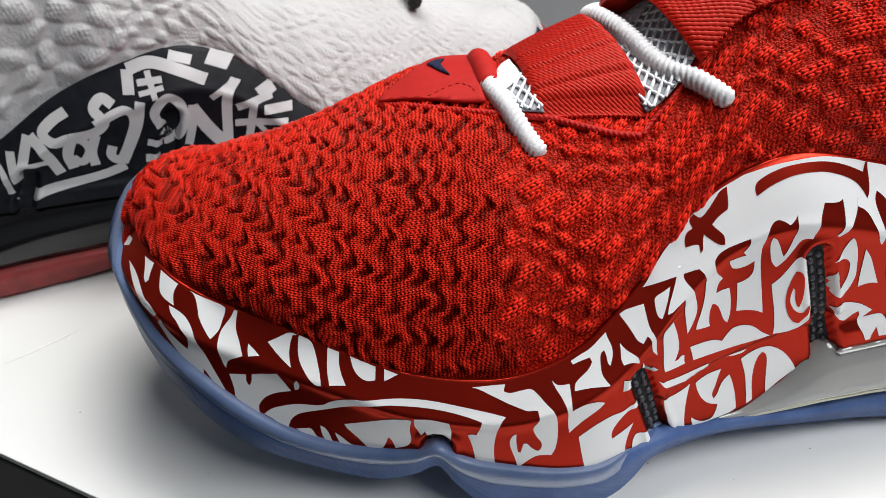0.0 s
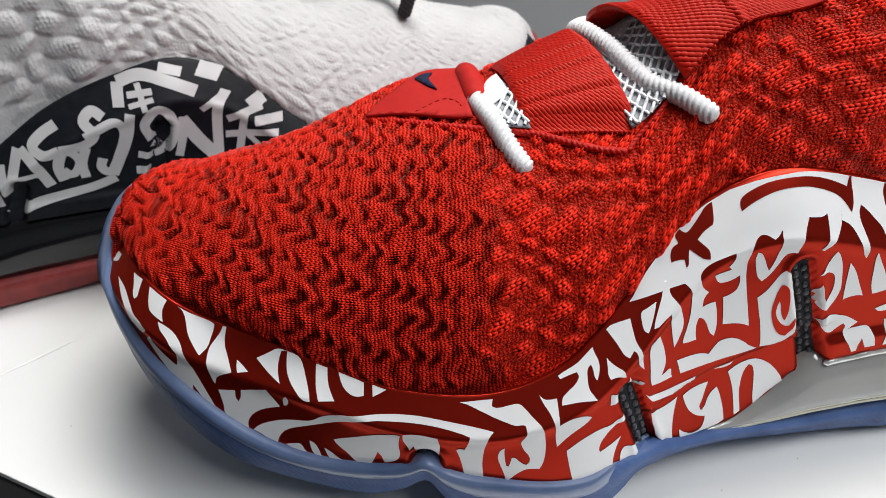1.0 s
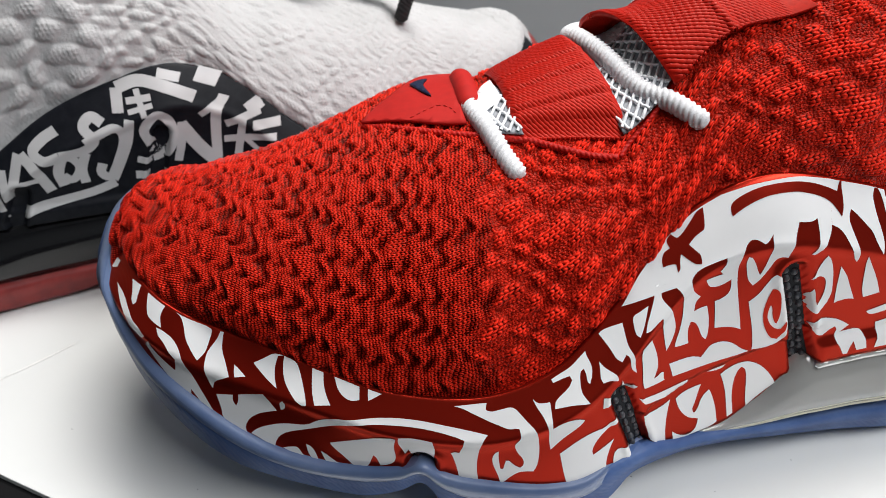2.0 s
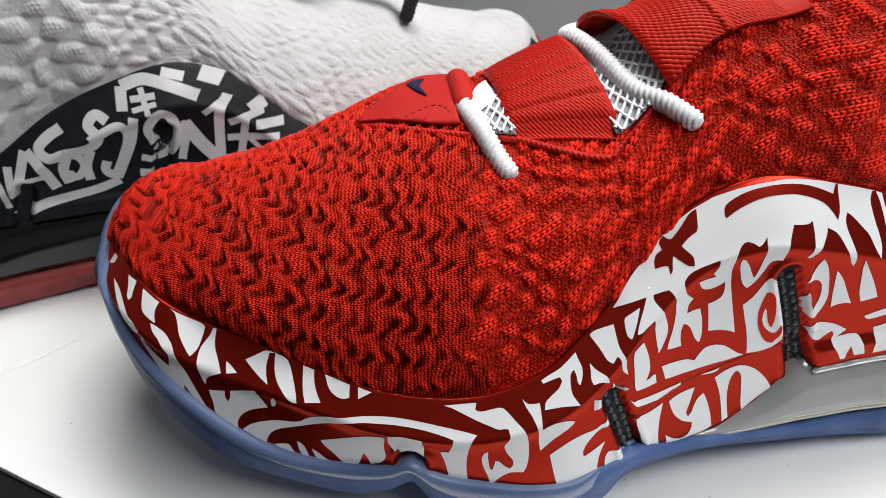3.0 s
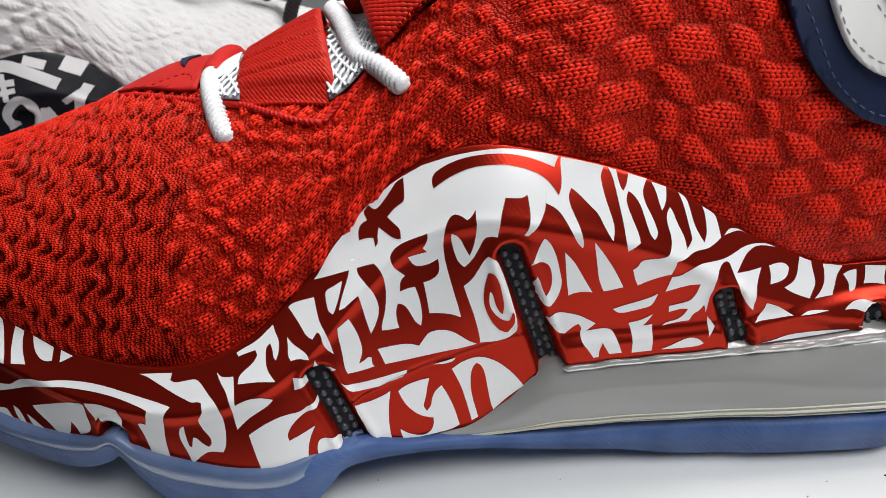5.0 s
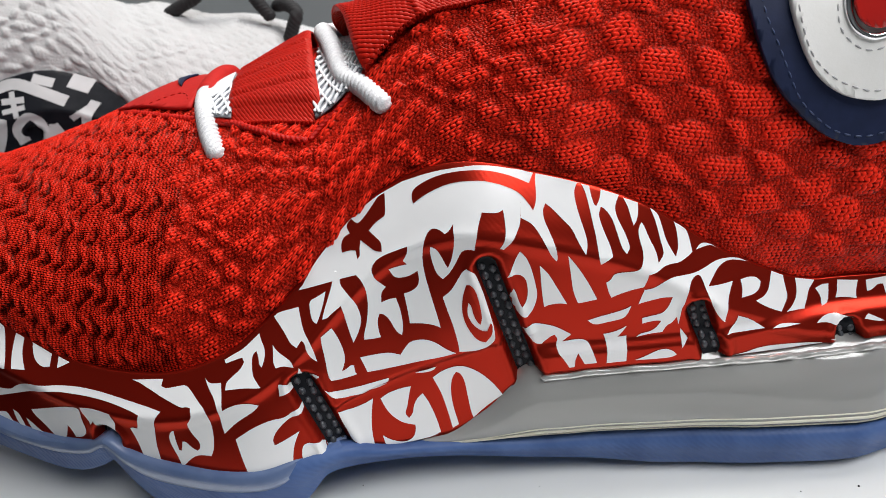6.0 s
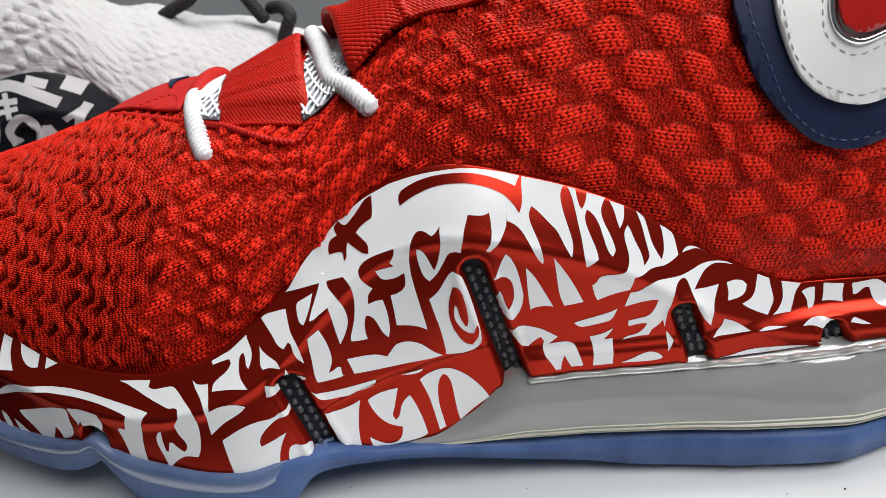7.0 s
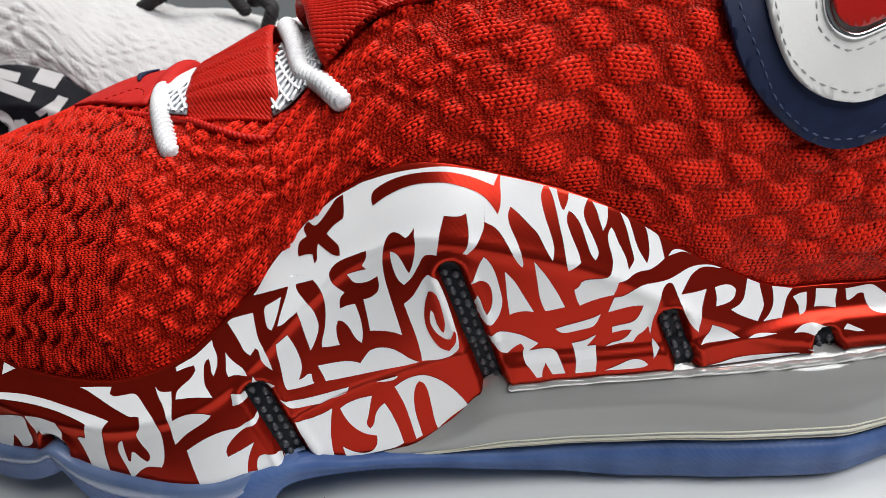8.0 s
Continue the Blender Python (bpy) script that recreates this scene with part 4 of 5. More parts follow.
white_mark([(254.7, 69.3), (256.5, 68), (257.1, 65.9), (257.9, 62.7), (259, 60.7), (260, 59.1), (260.8, 60.6), (260.9, 62.6), (260.7, 64.7), (260.3, 65.7), (262.6, 64.2), (263.6, 63.3), (264.1, 60.9), (264.4, 59.1), (262.8, 58.4), (260.6, 57.8), (258.6, 58), (256.9, 57.8), (255.5, 57.1), (253.3, 56.7), (253.1, 54.8), (252.6, 53.4), (250.7, 53.1), (247.8, 52.3), (245.5, 51.3), (244.8, 52.8), (244.2, 55.2), (245.2, 55.8), (245.7, 57.2), (247.4, 57.7), (250.9, 57.9), (251.9, 58.9), (252.3, 60.6), (252.1, 62.2), (251.6, 63.8), (251.4, 65.5), (251.9, 66.5), (252.4, 67), (253, 66.1), (253.8, 63.9), (255.3, 61.1), (255.7, 58.7), (257, 60), (257.1, 60.8), (256.4, 63.5), (255.8, 66.6)])
white_mark([(265.4, 59.3), (266.8, 60.3), (269.3, 59.7), (271.8, 58.1), (269.8, 59.3), (267.4, 59.4)])
white_mark([(252.8, 52.7), (254.9, 52.9), (256.7, 54.8), (258.6, 55.4), (261.8, 55.1), (264.5, 55), (266.8, 55.3), (271.1, 56.2), (276.7, 55.3), (279.6, 53.8), (274.7, 55.4), (271.4, 54.9), (269.5, 53.4), (267.8, 51.5), (271.2, 51.1), (274.6, 51), (273.2, 48.7), (272.4, 46.2), (272.3, 42.1), (270.2, 44.3), (268, 48.4), (266.5, 52.8), (265.9, 54.2), (264.8, 54.5), (263.6, 53.9), (262.5, 51.7), (262.3, 48.8), (261.4, 47.2), (261.3, 42.9), (260.7, 45), (259.7, 43.5), (258.5, 42.9), (257.7, 41.2), (255.2, 41.1), (251.7, 40.4), (252.7, 41.3), (255.1, 41.7), (256.5, 42.9), (257.2, 44.3), (255.6, 44.5), (252.9, 43.9), (252.8, 45.4), (254.8, 45.8), (257.3, 46.2), (258.6, 47.8), (259.3, 50.3), (257, 50.4), (254, 49.8), (251.7, 49.2)])
white_mark([(240.5, 45.7), (242.6, 46.4), (246.2, 47.3), (248.6, 48), (250.1, 48.8), (249.6, 47.2), (248.7, 45.7), (246.3, 45.2), (242, 44.3)])
white_mark([(244.2, 41.8), (247, 42.3), (249.4, 43.6), (248.6, 42.2), (247.4, 40.8), (249.5, 41), (249.4, 35.1), (244.9, 34.9), (245, 39.4)])
white_mark([(226.1, 44), (227.3, 45.8), (229.2, 45.9), (231.1, 45.4), (233.5, 44.6), (236.9, 42.3), (236, 41.5), (234.8, 40.5), (237.8, 40.9), (239.7, 40.8), (240.9, 39.9), (241.7, 38.1), (242.7, 35.1), (239.9, 35), (238.9, 36.9), (238.3, 38.1), (237.6, 36.2), (237.6, 34.4), (236.4, 34.3), (234.9, 36.9), (233.7, 38.4), (233.5, 40.3), (233.9, 41.3), (233.1, 42.5), (231.7, 41.8), (230.2, 40.2), (228.6, 40.6), (227.5, 42), (226.6, 43.6)])
white_mark([(251.4, 35.2), (253.8, 36.1), (256.2, 37.4), (258.1, 37.8), (260, 37), (261, 35.8), (259.9, 35.2), (256.4, 35.1)])
white_mark([(261.8, 41.8), (262.7, 40.7), (263.4, 39.6), (262.4, 38), (262, 37.3), (262, 39.5)])
white_mark([(229.7, 60.4), (231.7, 58.1), (233.4, 54.8), (235.8, 50.3), (234.1, 50.7), (231.7, 50.4), (230.7, 49.9), (230.2, 53.7), (229.9, 57.8)])
white_mark([(235.6, 62.7), (238, 59.3), (240.5, 55.1), (242.4, 51.1), (239.4, 50.5), (238.2, 50.4), (237, 53.3), (236.3, 58.7)])
white_mark([(222.6, 57.9), (223.5, 59.6), (224.5, 62.3), (225.4, 64.1), (226.6, 62.9), (227.9, 59.9), (228.8, 55.8), (229.3, 53), (228.4, 49.6), (227, 47.8), (225.8, 47.9), (224.7, 48.8), (223.8, 50.5), (223.3, 53), (223.9, 55.4), (224.5, 54.3), (225, 52.2), (225.8, 50.4), (226.9, 51.8), (227.2, 54.6), (226.7, 57.3), (225.6, 58.4), (224, 58.6)])
white_mark([(208.7, 53.5), (210.6, 55.1), (212.1, 57.7), (213.1, 59.5), (214, 60.4), (215.4, 59.5), (216.1, 58.4), (217.6, 53.8), (218.8, 48.8), (219.7, 44.7), (219.6, 41.7), (216.9, 39.7), (213.8, 39.5), (211.6, 39.5), (211.5, 41.3), (210.6, 46.3), (209.6, 49.8)])
white_mark([(181.9, 48), (183.6, 48.8), (184.7, 49.4), (185.8, 46.9), (186.5, 44.1), (186.7, 41.5), (185.7, 39.3), (185.4, 38.8), (186.6, 39.1), (187.6, 39.8), (188.3, 39.5), (188.3, 37.7), (188.7, 37.3), (187.2, 37.1), (184.7, 37), (182.6, 37.1), (182.1, 38.6), (182.1, 42.5), (181.8, 45.8)])
white_mark([(189.9, 41.1), (191.4, 41.1), (194.3, 41.1), (196.6, 40.9), (198.6, 40), (199.9, 41.8), (200.9, 43), (203.3, 43.4), (205.6, 42.8), (207.3, 41.6), (209, 40.1), (210.9, 39.2), (207.6, 38.4), (203.4, 37.9), (198.6, 37.3), (193.8, 37.1), (191, 37.2), (190.5, 39.2)])
white_mark([(201.3, 34.1), (202.6, 34.4), (204.4, 34.7), (206.3, 35.2), (205.6, 34.3), (203.8, 33.9)])
white_mark([(180.6, 35.5), (182.3, 34.5), (186.1, 34.2), (191, 34.3), (195.5, 34.7), (194.9, 32.5), (192.1, 31.8), (187.6, 32.4), (183.9, 32.4), (182.3, 33.2)])
white_mark([(183, 28.8), (186, 28.3), (189.8, 28.9), (191.5, 29.6), (190.9, 27.2), (190.3, 23.8), (190.1, 20.2), (190.3, 17.8), (187.6, 19), (186.4, 19.7), (185.2, 20.6), (184.5, 23.5), (183.6, 25.9)])
white_mark([(193.2, 29.1), (194.9, 30.1), (198, 30.7), (200.2, 30.8), (199.6, 28.7), (199, 25.9), (198.2, 23.9), (199, 22.5), (200, 23.5), (200.4, 25.6), (201.3, 27.4), (202.7, 28.5), (203.7, 26.6), (205.3, 21.8), (206.2, 17.3), (204.2, 16.3), (200.1, 16.1), (198.2, 16.1), (195, 16.3), (192.9, 16.9), (192.5, 18.8), (192.5, 19.5), (194, 18), (196.4, 16.6), (198.3, 16.4), (199.7, 17.2), (200.3, 18.9), (200.3, 20.4), (198.2, 21.2), (196.5, 22.5), (194.8, 24.7), (193.7, 27.2)])
white_mark([(205.3, 32.4), (207, 33.7), (209.3, 34.7), (211.6, 35), (213.6, 34.4), (216.1, 32.8), (218.5, 30.3), (220.3, 27.8), (221.3, 26), (217.6, 23.4), (214.2, 20.2), (213.6, 22.2), (213, 27), (212.5, 30.9), (211.7, 32.9), (210.7, 33.4), (209.8, 32.3), (209.2, 29.6), (209.3, 25.1), (210.3, 20.3), (210.6, 18.7), (209.1, 17.9), (208, 23.7), (207, 28.1)])
white_mark([(172.9, 52.2), (174, 53), (178.3, 54), (178.3, 51.8), (178.4, 49.3), (179.3, 47.3), (180.2, 42.3), (178.9, 43.5), (178.2, 45.6), (178.2, 47.3), (177.6, 47.7), (176.4, 46.4), (175.3, 47.1), (174.7, 48.8), (174, 50.3)])
white_mark([(180.8, 55.2), (182.9, 56), (185, 57), (183.8, 54.4), (182.3, 51.9), (181.5, 50.9), (180.6, 51.4), (180.5, 53.4)])
white_mark([(171.4, 47), (172.2, 45.8), (173.5, 44.8), (174.7, 44), (175, 42.4), (173.1, 43.2), (171.2, 42.7), (170.8, 43.7), (171.2, 45.3)])
white_mark([(175.7, 41), (176.1, 42), (177.3, 39), (178.9, 39.9), (180.1, 39), (178.2, 37.7), (176.8, 37.2), (175.9, 36.5), (174.4, 35.9), (173, 36.8), (170.9, 36.1), (171, 39.1), (172.9, 38.8), (174.4, 37), (175.2, 37.7)])
white_mark([(159.4, 27.2), (161.3, 28.4), (164, 29.8), (167.9, 30.9), (171.5, 30.8), (173.6, 32.5), (175.5, 32.2), (176.5, 32.4), (176.9, 31), (175.3, 31.3), (172.3, 30.6), (170, 29.1), (168.3, 27.4), (167.6, 25.8), (167.9, 24.6), (170.6, 25.5), (173.8, 26.8), (172.5, 24.6), (171.6, 22.1), (171.2, 19.4), (171.4, 19.2), (166.3, 18.2), (161.2, 18), (160.3, 21.9)])
white_mark([(173.8, 22.9), (175.1, 23.6), (178.1, 23), (179.2, 21.5), (180.2, 20.4), (178.7, 20.2), (176.1, 19.9), (173.8, 19.5), (173.3, 20.2)])
white_mark([(158, 43.9), (160.2, 44.9), (163.6, 46.1), (166.2, 47.6), (168.7, 49.1), (168.8, 48.1), (169.5, 46.3), (169, 44.4), (168, 42.9), (167.5, 43.4), (167.6, 44.8), (167.3, 45.9), (166.2, 45.3), (165.7, 43.8), (165.5, 41.4), (166.5, 40), (167.1, 39.2), (163, 39.2), (158.3, 38.6), (158.5, 40), (160.2, 41.2), (162.5, 42.5), (163.6, 43.8), (163.2, 44.6), (161, 44.1), (158.4, 43.3)])
white_mark([(153, 40.4), (154.1, 39.6), (156, 39.7), (157.2, 39.9), (157.4, 37.7), (157.5, 34.7), (158.5, 35.3), (160.8, 36.1), (163.3, 36), (165.9, 34.8), (164.7, 33.7), (161.9, 32.3), (159.8, 31.1), (158, 29.5), (157.1, 28.7), (156.7, 30.9), (156.6, 34.7), (155.5, 37.1), (153.9, 38.9)])
white_mark([(134.7, 39), (142.2, 39.4), (142, 38.2), (143.2, 37.8), (145.5, 38.3), (148.2, 38.9), (149.8, 37.8), (151.7, 36.1), (153.7, 34.7), (154.3, 31.7), (154.5, 28.2), (154.1, 24.7), (153.2, 23), (151.7, 23.1), (149.9, 23), (148.1, 21.8), (146.5, 20.1), (145.7, 19.5), (145.2, 21.7), (144, 24.8), (143.6, 26.7), (144.1, 28.5), (145.1, 29.1), (145.1, 26.8), (145.6, 24), (146.2, 23.8), (146.8, 26.3), (147.6, 26.4), (148.7, 25), (150.1, 24.2), (150.9, 24.9), (150.9, 26.6), (149.3, 28.6), (148.6, 30.9), (149.6, 32.3), (150.2, 33.3), (149.7, 34.9), (148.8, 35), (147.5, 34.7), (145.4, 35.3), (142.5, 36.2), (138.8, 37.7), (136.6, 38.6)])
white_mark([(148.3, 18.9), (151, 18.8), (154.1, 18.2), (150.1, 18.6)])
white_mark([(276.9, 50.8), (279.4, 50.8), (281.7, 50.1), (282.6, 49), (282, 47.7), (280.2, 47), (276.6, 47.1), (277.1, 48.9)])
white_mark([(286.3, 50.2), (288.2, 49.2), (289.4, 48.6), (289.4, 47.5), (289.7, 45.2), (289.8, 44), (288.4, 42.4), (287.5, 41.4), (285.2, 42.5), (282.2, 44.2), (280.5, 45.5), (283.3, 45.9), (284.7, 47), (285.6, 49)])
white_mark([(292.6, 47.3), (297.6, 46), (297, 45.5), (295.7, 44.2), (295, 42.4), (294, 40.7), (289, 41), (290.7, 41.8), (292.3, 43.5), (292.7, 45.7)])
white_mark([(297.5, 44.3), (299.2, 44.9), (300.8, 44.9), (300.5, 42.2), (300, 40.9), (298.5, 40.6), (298.7, 42.4)])
white_mark([(303, 45.5), (307.9, 45), (307.2, 42.8), (307.3, 41.2), (304.2, 41.8), (302.2, 41.8), (302.7, 43.2)])
white_mark([(309.8, 44.9), (313, 45.2), (316, 45.6), (318.3, 44), (320.2, 42.5), (319.9, 39.7), (315.5, 40.1), (314.4, 41.7), (313.9, 43.8), (312.7, 43.9), (311.6, 43.1), (310.5, 42.5), (309.9, 42.6)])
white_mark([(272.6, 39.4), (275.2, 41), (275.2, 43.6), (278.1, 42.3), (281, 40.1), (282.1, 39.4), (278.2, 39.3)])
white_mark([(283.8, 39.2), (285.7, 39.8), (288.6, 39.4), (291.5, 38.7), (287.5, 39)])
white_mark([(296, 37.9), (297.6, 39), (299.9, 39.4), (302.3, 39.2), (305.9, 37.6), (303.7, 35.9), (298.9, 37.7)])
white_mark([(307.9, 37.6), (309.1, 38.5), (310.7, 37.8), (313.1, 36.7), (311.1, 36.7)])
white_mark([(271.8, 33.8), (276.7, 33.5), (281.4, 34.5), (287.1, 34), (297.8, 32.6), (298.3, 32.2), (289.1, 32.5), (280.4, 33.2)])
white_mark([(299.7, 33.5), (305.7, 32.2), (305.4, 32.2), (302, 32.2)])
white_mark([(306.7, 32.3), (308, 32.3), (307.9, 32.3), (306.8, 32.3)])
white_mark([(86.8, 28.2), (88.6, 29.9), (92.2, 31.3), (95.7, 32.2), (101, 32.4), (103.2, 34.1), (107.4, 36.2), (111.9, 36.2), (116.8, 36.8), (121.8, 36.9), (126.8, 36.5), (131.8, 35.7), (136.9, 34.8), (142.6, 33.6), (141.4, 32.4), (140.5, 28.8), (140.1, 24.5), (140.6, 19.6), (138.8, 19.9), (136.2, 20.5), (135.9, 22.6), (135.2, 26), (134.3, 28.6), (135.2, 29), (136.2, 28.7), (137, 30.9), (137.4, 32.7), (135.7, 33.3), (130.7, 34.5), (125.7, 35.2), (120.7, 35.5), (114.5, 35.6), (107.8, 33.7), (101, 31.3), (95.5, 29.7), (93.3, 27.8), (92.4, 25.1), (90.8, 26), (88.4, 27.5)])
white_mark([(106, 28), (110.1, 29.2), (116.8, 31.4), (121, 32.6), (121.8, 32.1), (121.1, 28.9), (121.7, 25.4), (120.3, 23.3), (117.7, 22.5), (117.1, 24.6), (116.2, 25.7), (115, 22.4), (113.8, 20.9), (111.9, 20.9), (110.9, 21.8), (109.1, 24.2), (106.6, 26.7)])
white_mark([(122.5, 32.8), (125.8, 33.2), (130.2, 32.3), (130.8, 29.3), (130.1, 24.1), (128.8, 24.5), (128.5, 29), (126.5, 26.5), (124.7, 29.1), (123.8, 27.8), (122.9, 29.1), (122.2, 30.6)])
white_mark([(94.4, 25.2), (97.2, 25.8), (98.2, 25.6), (99, 23.8), (100, 22.6), (97.7, 23.3)])
white_mark([(100.2, 26.8), (101.5, 26.2), (102.4, 24.2), (102.9, 21.7), (101.6, 22.1), (100.4, 24.3)])
white_mark([(103.6, 25.1), (105.1, 24.1), (107, 22.1), (109.5, 20.9), (106.8, 21.1), (104.9, 21.4), (104, 23.5)])
white_mark([(94.7, 37.7), (95.7, 38.7), (96.3, 37.6), (95.8, 36), (94.9, 35.8)])
white_mark([(78.2, 37.2), (82.8, 37.7), (82.7, 36), (83.5, 35), (84.2, 36.2), (84.3, 38), (91, 39.7), (92.5, 37.3), (93.9, 35.3), (89.6, 34.1), (86.8, 32.3), (85.5, 30.1), (85.7, 28.3), (82.8, 29.1), (79.5, 31.3), (79.5, 33.5)])
white_mark([(83.3, 44.5), (84.9, 43.7), (86.5, 42.7), (83.8, 42.5), (83.3, 43.6)])
white_mark([(88.1, 45), (90.9, 46), (93.1, 46.9), (95.5, 46.5), (95.2, 46.5), (94, 46.4), (93.5, 44.8), (93.6, 43), (94.3, 41.2), (92.9, 41.9), (90.6, 43.3)])
white_mark([(95.5, 46.5), (98.3, 45.9), (99.3, 44.7), (100.3, 42.4), (101.2, 39.7), (101.4, 38.4), (100.1, 38.3), (98.3, 39.8), (96.4, 41.8), (95.6, 43.6), (95.4, 45.8)])
white_mark([(102.3, 44.9), (104.9, 44.3), (105.1, 42.2), (105.9, 40.3), (106.9, 38.7), (103.3, 38.6), (102.6, 40.6), (102.4, 43)])
white_mark([(107.4, 43.7), (113.1, 42.2), (113.3, 39.9), (111.5, 39.6), (109.6, 40.3), (108.2, 41.7)])
white_mark([(115, 41.9), (118.2, 41.1), (116.5, 40.3), (115.3, 39.8)])
white_mark([(63.4, 53.8), (68.4, 52.2), (74.2, 50.5), (74.7, 49.8), (74.7, 47.9), (74.6, 46.5), (73.2, 45.2), (71.7, 46.2), (68.6, 48.9), (67, 51.2), (65.1, 53.1)])
white_mark([(77.2, 49.8), (78.4, 49.6), (78.4, 49.1), (79, 46.9), (80.9, 44.7), (82.4, 42.5), (79.3, 41.4), (77.8, 40.2), (77.4, 38.6), (76.5, 39.7), (75.9, 42.4), (75.2, 44.7), (75, 46.3), (75.6, 47.4), (76.9, 48.7)])
white_mark([(53.1, 56), (56.7, 55.4), (59.9, 54.7), (59.8, 53.7), (60.1, 52.7), (61.6, 50.9), (56.9, 52.1), (55.6, 53.1), (54.4, 54.4)])
white_mark([(45.3, 56.6), (49.8, 56.5), (50.4, 55), (51.2, 53.5), (50.6, 52.8), (49.1, 53.5), (48, 54.9)])
white_mark([(21.9, 54.3), (28.8, 55.9), (35.3, 56.8), (35.7, 55.5), (32.1, 53.8)])
white_mark([(60.4, 50.8), (62.4, 50.4), (65.6, 49.2), (69.1, 46.2), (71.5, 41.5), (74, 37.4), (77, 32.8), (74.5, 33), (72.3, 36), (71, 37.3), (71, 34.8), (65.8, 37.7), (60.8, 42.3), (57.4, 45.7), (59.7, 47.8), (60.8, 44.8), (66.7, 41.5), (67.6, 45.1), (64.3, 48.1), (61.7, 49.4)])
white_mark([(40.1, 53.9), (45.2, 53.6), (49.7, 51.9), (52.9, 50.3), (55.8, 49.8), (58.3, 48.6), (57.2, 47.5), (53, 47.7), (50.1, 50.3), (45, 52.1)])
red_mark([(204.5, 76), (205.4, 77), (208.2, 78.6), (211.5, 79.7), (215.9, 80.2), (220.3, 79.9), (224.8, 78.6), (228.5, 76.9), (229, 77.8), (229.6, 78.6), (230.1, 78.5), (229.8, 77.5), (229.8, 75.1), (229.5, 73.2), (228.8, 72), (228, 73.4), (226.2, 75.5), (223.4, 76.9), (220.1, 77.9), (217.9, 78.3), (213.5, 78.2), (210.2, 77.3), (206.8, 75.6), (204.5, 73.9), (204.3, 74.7)])
red_mark([(198.4, 74.9), (199.6, 75.6), (199.2, 71.5), (198.3, 70.9), (197, 69.9), (195.8, 68.5), (196.8, 67.3), (197.6, 66.4), (197.4, 64.6), (196.3, 64.6), (195, 65.7), (194, 66.7), (193.5, 65.2), (193.3, 63.7), (192.7, 63.1), (192.7, 64.7), (191.9, 64.8), (190.1, 64.3), (190.2, 65.6), (190.9, 67.1), (192.3, 67.9), (191.9, 69.4), (193.1, 70.6), (193.7, 69.9), (194.4, 69.9), (196.1, 71.8), (197.3, 73.4)])
red_mark([(213.8, 56.4), (214.7, 56.5), (215.7, 55.4), (216.5, 51.9), (217, 48.2), (216.6, 46.4), (216, 46.8), (215.1, 48.9), (214.7, 51.3), (214.1, 52), (213.8, 50.3), (213.9, 48.3), (215.3, 45.9), (217.1, 44.6), (218, 44.7), (218.7, 47), (219.3, 46.2), (218.9, 43.3), (217.6, 41.7), (215.8, 42.3), (214.1, 44.8), (213, 47.6), (212.6, 50.4), (213, 53.8)])

# ---- lettering of the white shoe's sole ----
grey_mark([(274.8, 50.5), (273.0, 46.1), (272.4, 40.3)], 2.2)
grey_mark([(270.0, 54.5), (270.0, 49.7), (269.4, 43.9)], 3.0)
grey_mark([(263.4, 59.4), (265.8, 52.7), (268.8, 44.1)], 3.2)
grey_mark([(262.8, 59.3), (259.2, 53.8), (256.2, 45.3)], 3.5)
grey_mark([(267.6, 49.5), (259.2, 50.0)], 1.7)
grey_mark([(250.2, 66.1), (255.0, 63.5), (258.6, 59.8), (255.6, 56.6), (250.8, 57.7)], 3.3)
grey_mark([(250.8, 57.7), (247.2, 55.9), (246.0, 52.1), (249.0, 48.2), (251.4, 50.5)], 2.7)
grey_mark([(250.2, 57.3), (252.6, 51.8), (252.0, 46.6)], 3.3)
grey_mark([(235.8, 66.8), (238.8, 69.2), (241.8, 66.0), (239.4, 61.7), (243.0, 58.5), (250.8, 57.7)], 3.3)
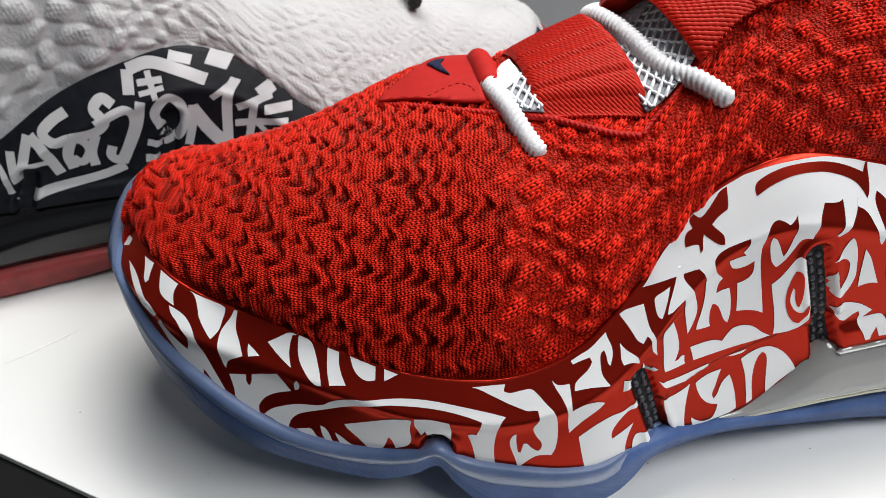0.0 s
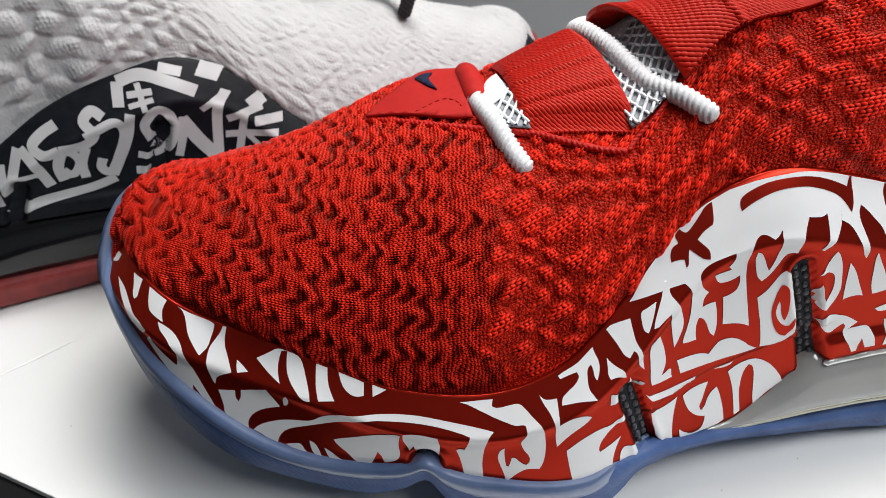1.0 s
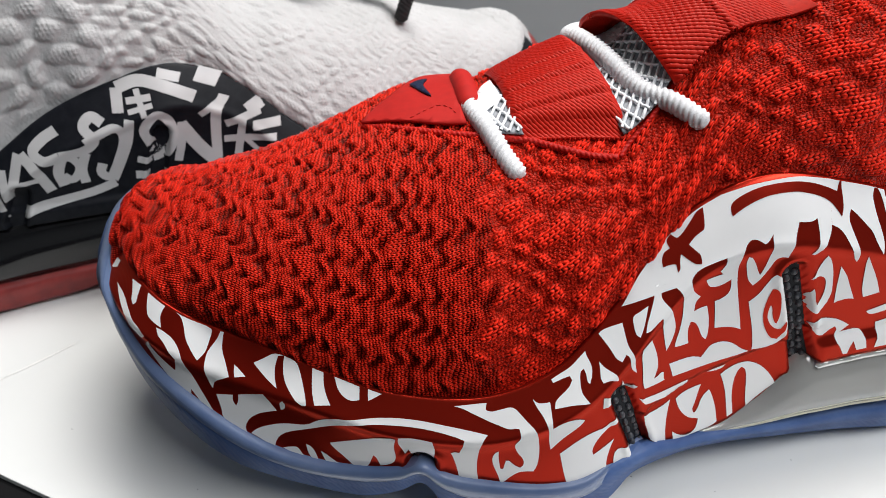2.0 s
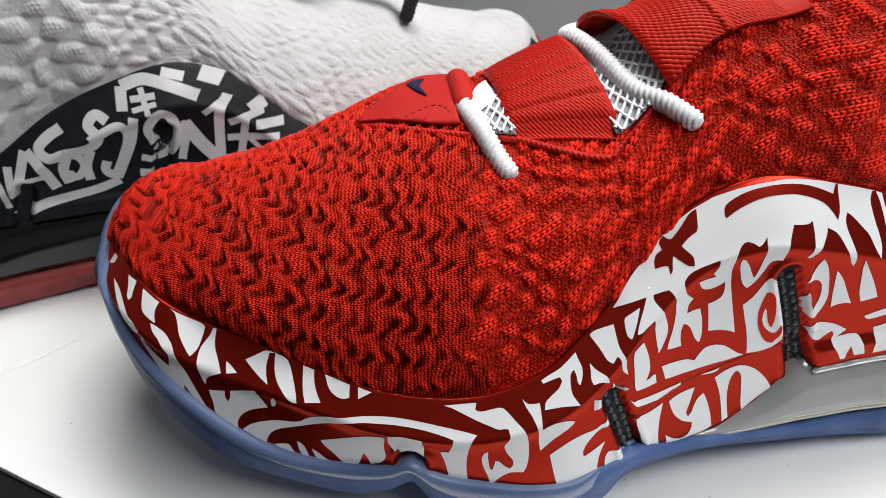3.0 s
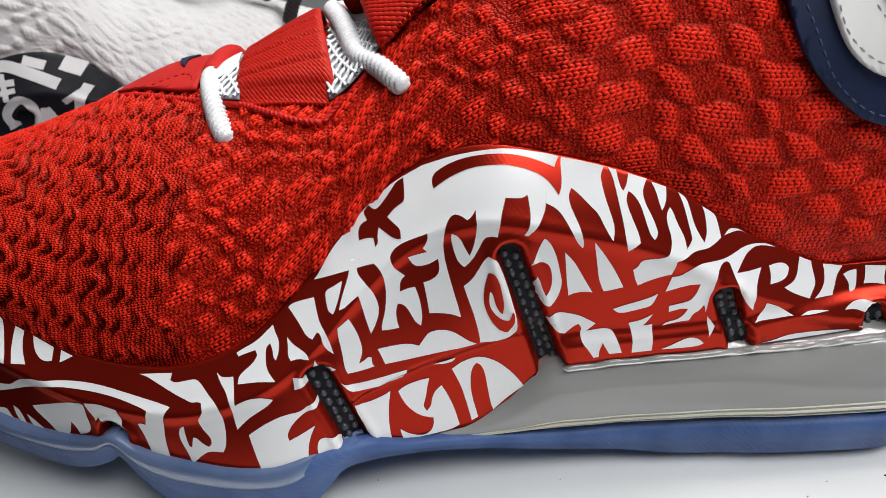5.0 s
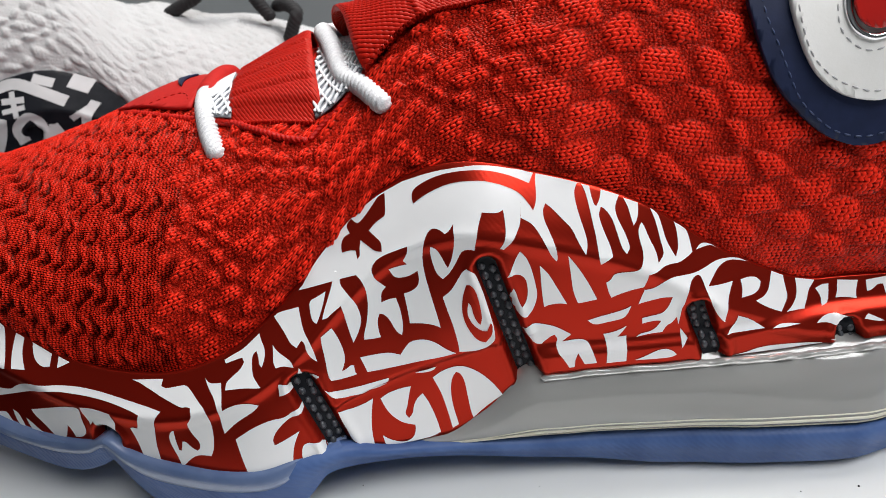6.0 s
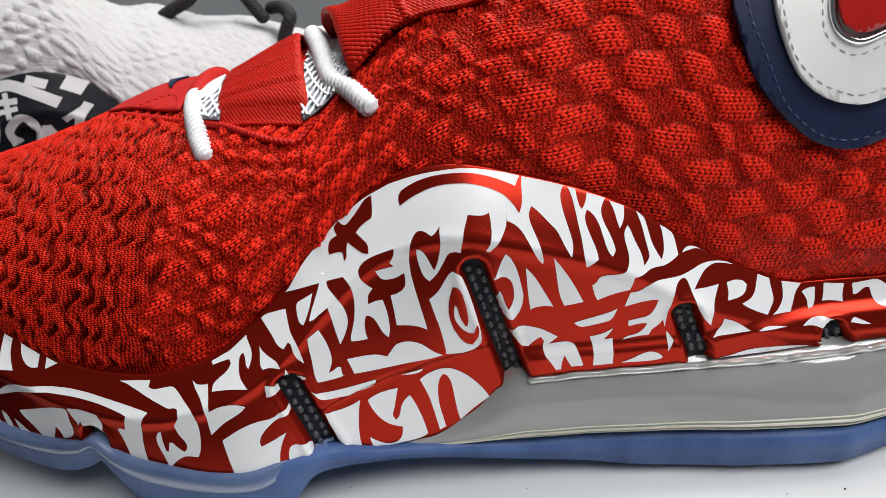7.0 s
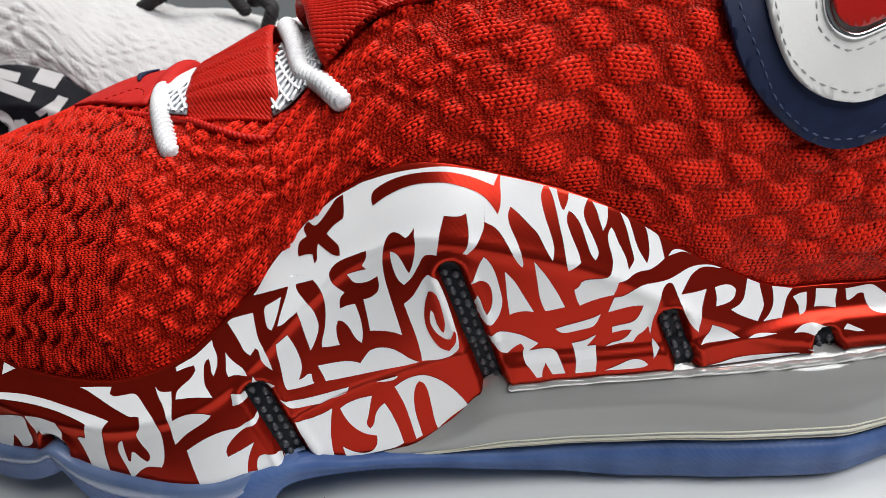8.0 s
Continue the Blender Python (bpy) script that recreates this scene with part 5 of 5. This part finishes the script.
grey_mark([(242.4, 61.0), (232.8, 64.8), (230.4, 60.6), (234.0, 52.3), (237.6, 47.0), (240.0, 49.3), (238.8, 52.5)], 3.0)
grey_mark([(243.0, 57.3), (245.4, 51.6), (245.4, 46.4)], 3.0)
grey_mark([(227.4, 66.9), (229.8, 58.7), (234.6, 49.7), (237.0, 45.7)], 3.1)
grey_mark([(222.6, 56.6), (223.8, 62.3), (219.0, 66.9), (215.4, 63.7), (215.4, 56.6), (219.6, 52.0), (222.6, 55.1)], 3.1)
grey_mark([(228.0, 51.9), (222.6, 50.4), (217.8, 52.9)], 2.5)
grey_mark([(211.8, 62.8), (213.0, 55.8), (215.4, 48.6)], 2.7)
grey_mark([(212.4, 62.1), (208.2, 53.4), (203.4, 45.8)], 4.5)
grey_mark([(198.0, 68.9), (201.0, 62.8), (202.8, 46.5)], 3.2)
grey_mark([(198.0, 68.1), (205.8, 63.8)], 2.2)
grey_mark([(199.8, 53.5), (182.4, 52.2)], 2.5)
grey_mark([(193.2, 59.7), (196.2, 46.8)], 2.5)
grey_mark([(198.6, 59.0), (187.8, 61.8)], 2.7)
grey_mark([(190.2, 57.0), (180.6, 57.1)], 3.2)
grey_mark([(190.8, 65.6), (188.4, 61.6)], 5.0)
grey_mark([(193.2, 52.7), (189.6, 48.1)], 1.7)
grey_mark([(229.8, 76.7), (230.4, 69.2)], 3.5)
grey_mark([(227.4, 72.5), (219.6, 72.8)], 2.1)
grey_mark([(223.8, 75.8), (222.6, 66.7)], 1.9)
grey_mark([(227.4, 69.0), (219.6, 70.3)], 1.7)
grey_mark([(229.8, 76.7), (222.6, 78.2), (214.8, 75.2), (206.4, 70.4)], 3.7)
grey_mark([(216.6, 79.7), (210.0, 77.1)], 3.0)
grey_mark([(205.2, 77.3), (199.2, 74.0)], 4.7)
grey_mark([(271.2, 36.6), (261.0, 40.2), (244.8, 42.3), (236.4, 44.5)], 3.2)
grey_mark([(229.8, 46.0), (219.6, 44.5), (214.2, 45.4)], 3.0)
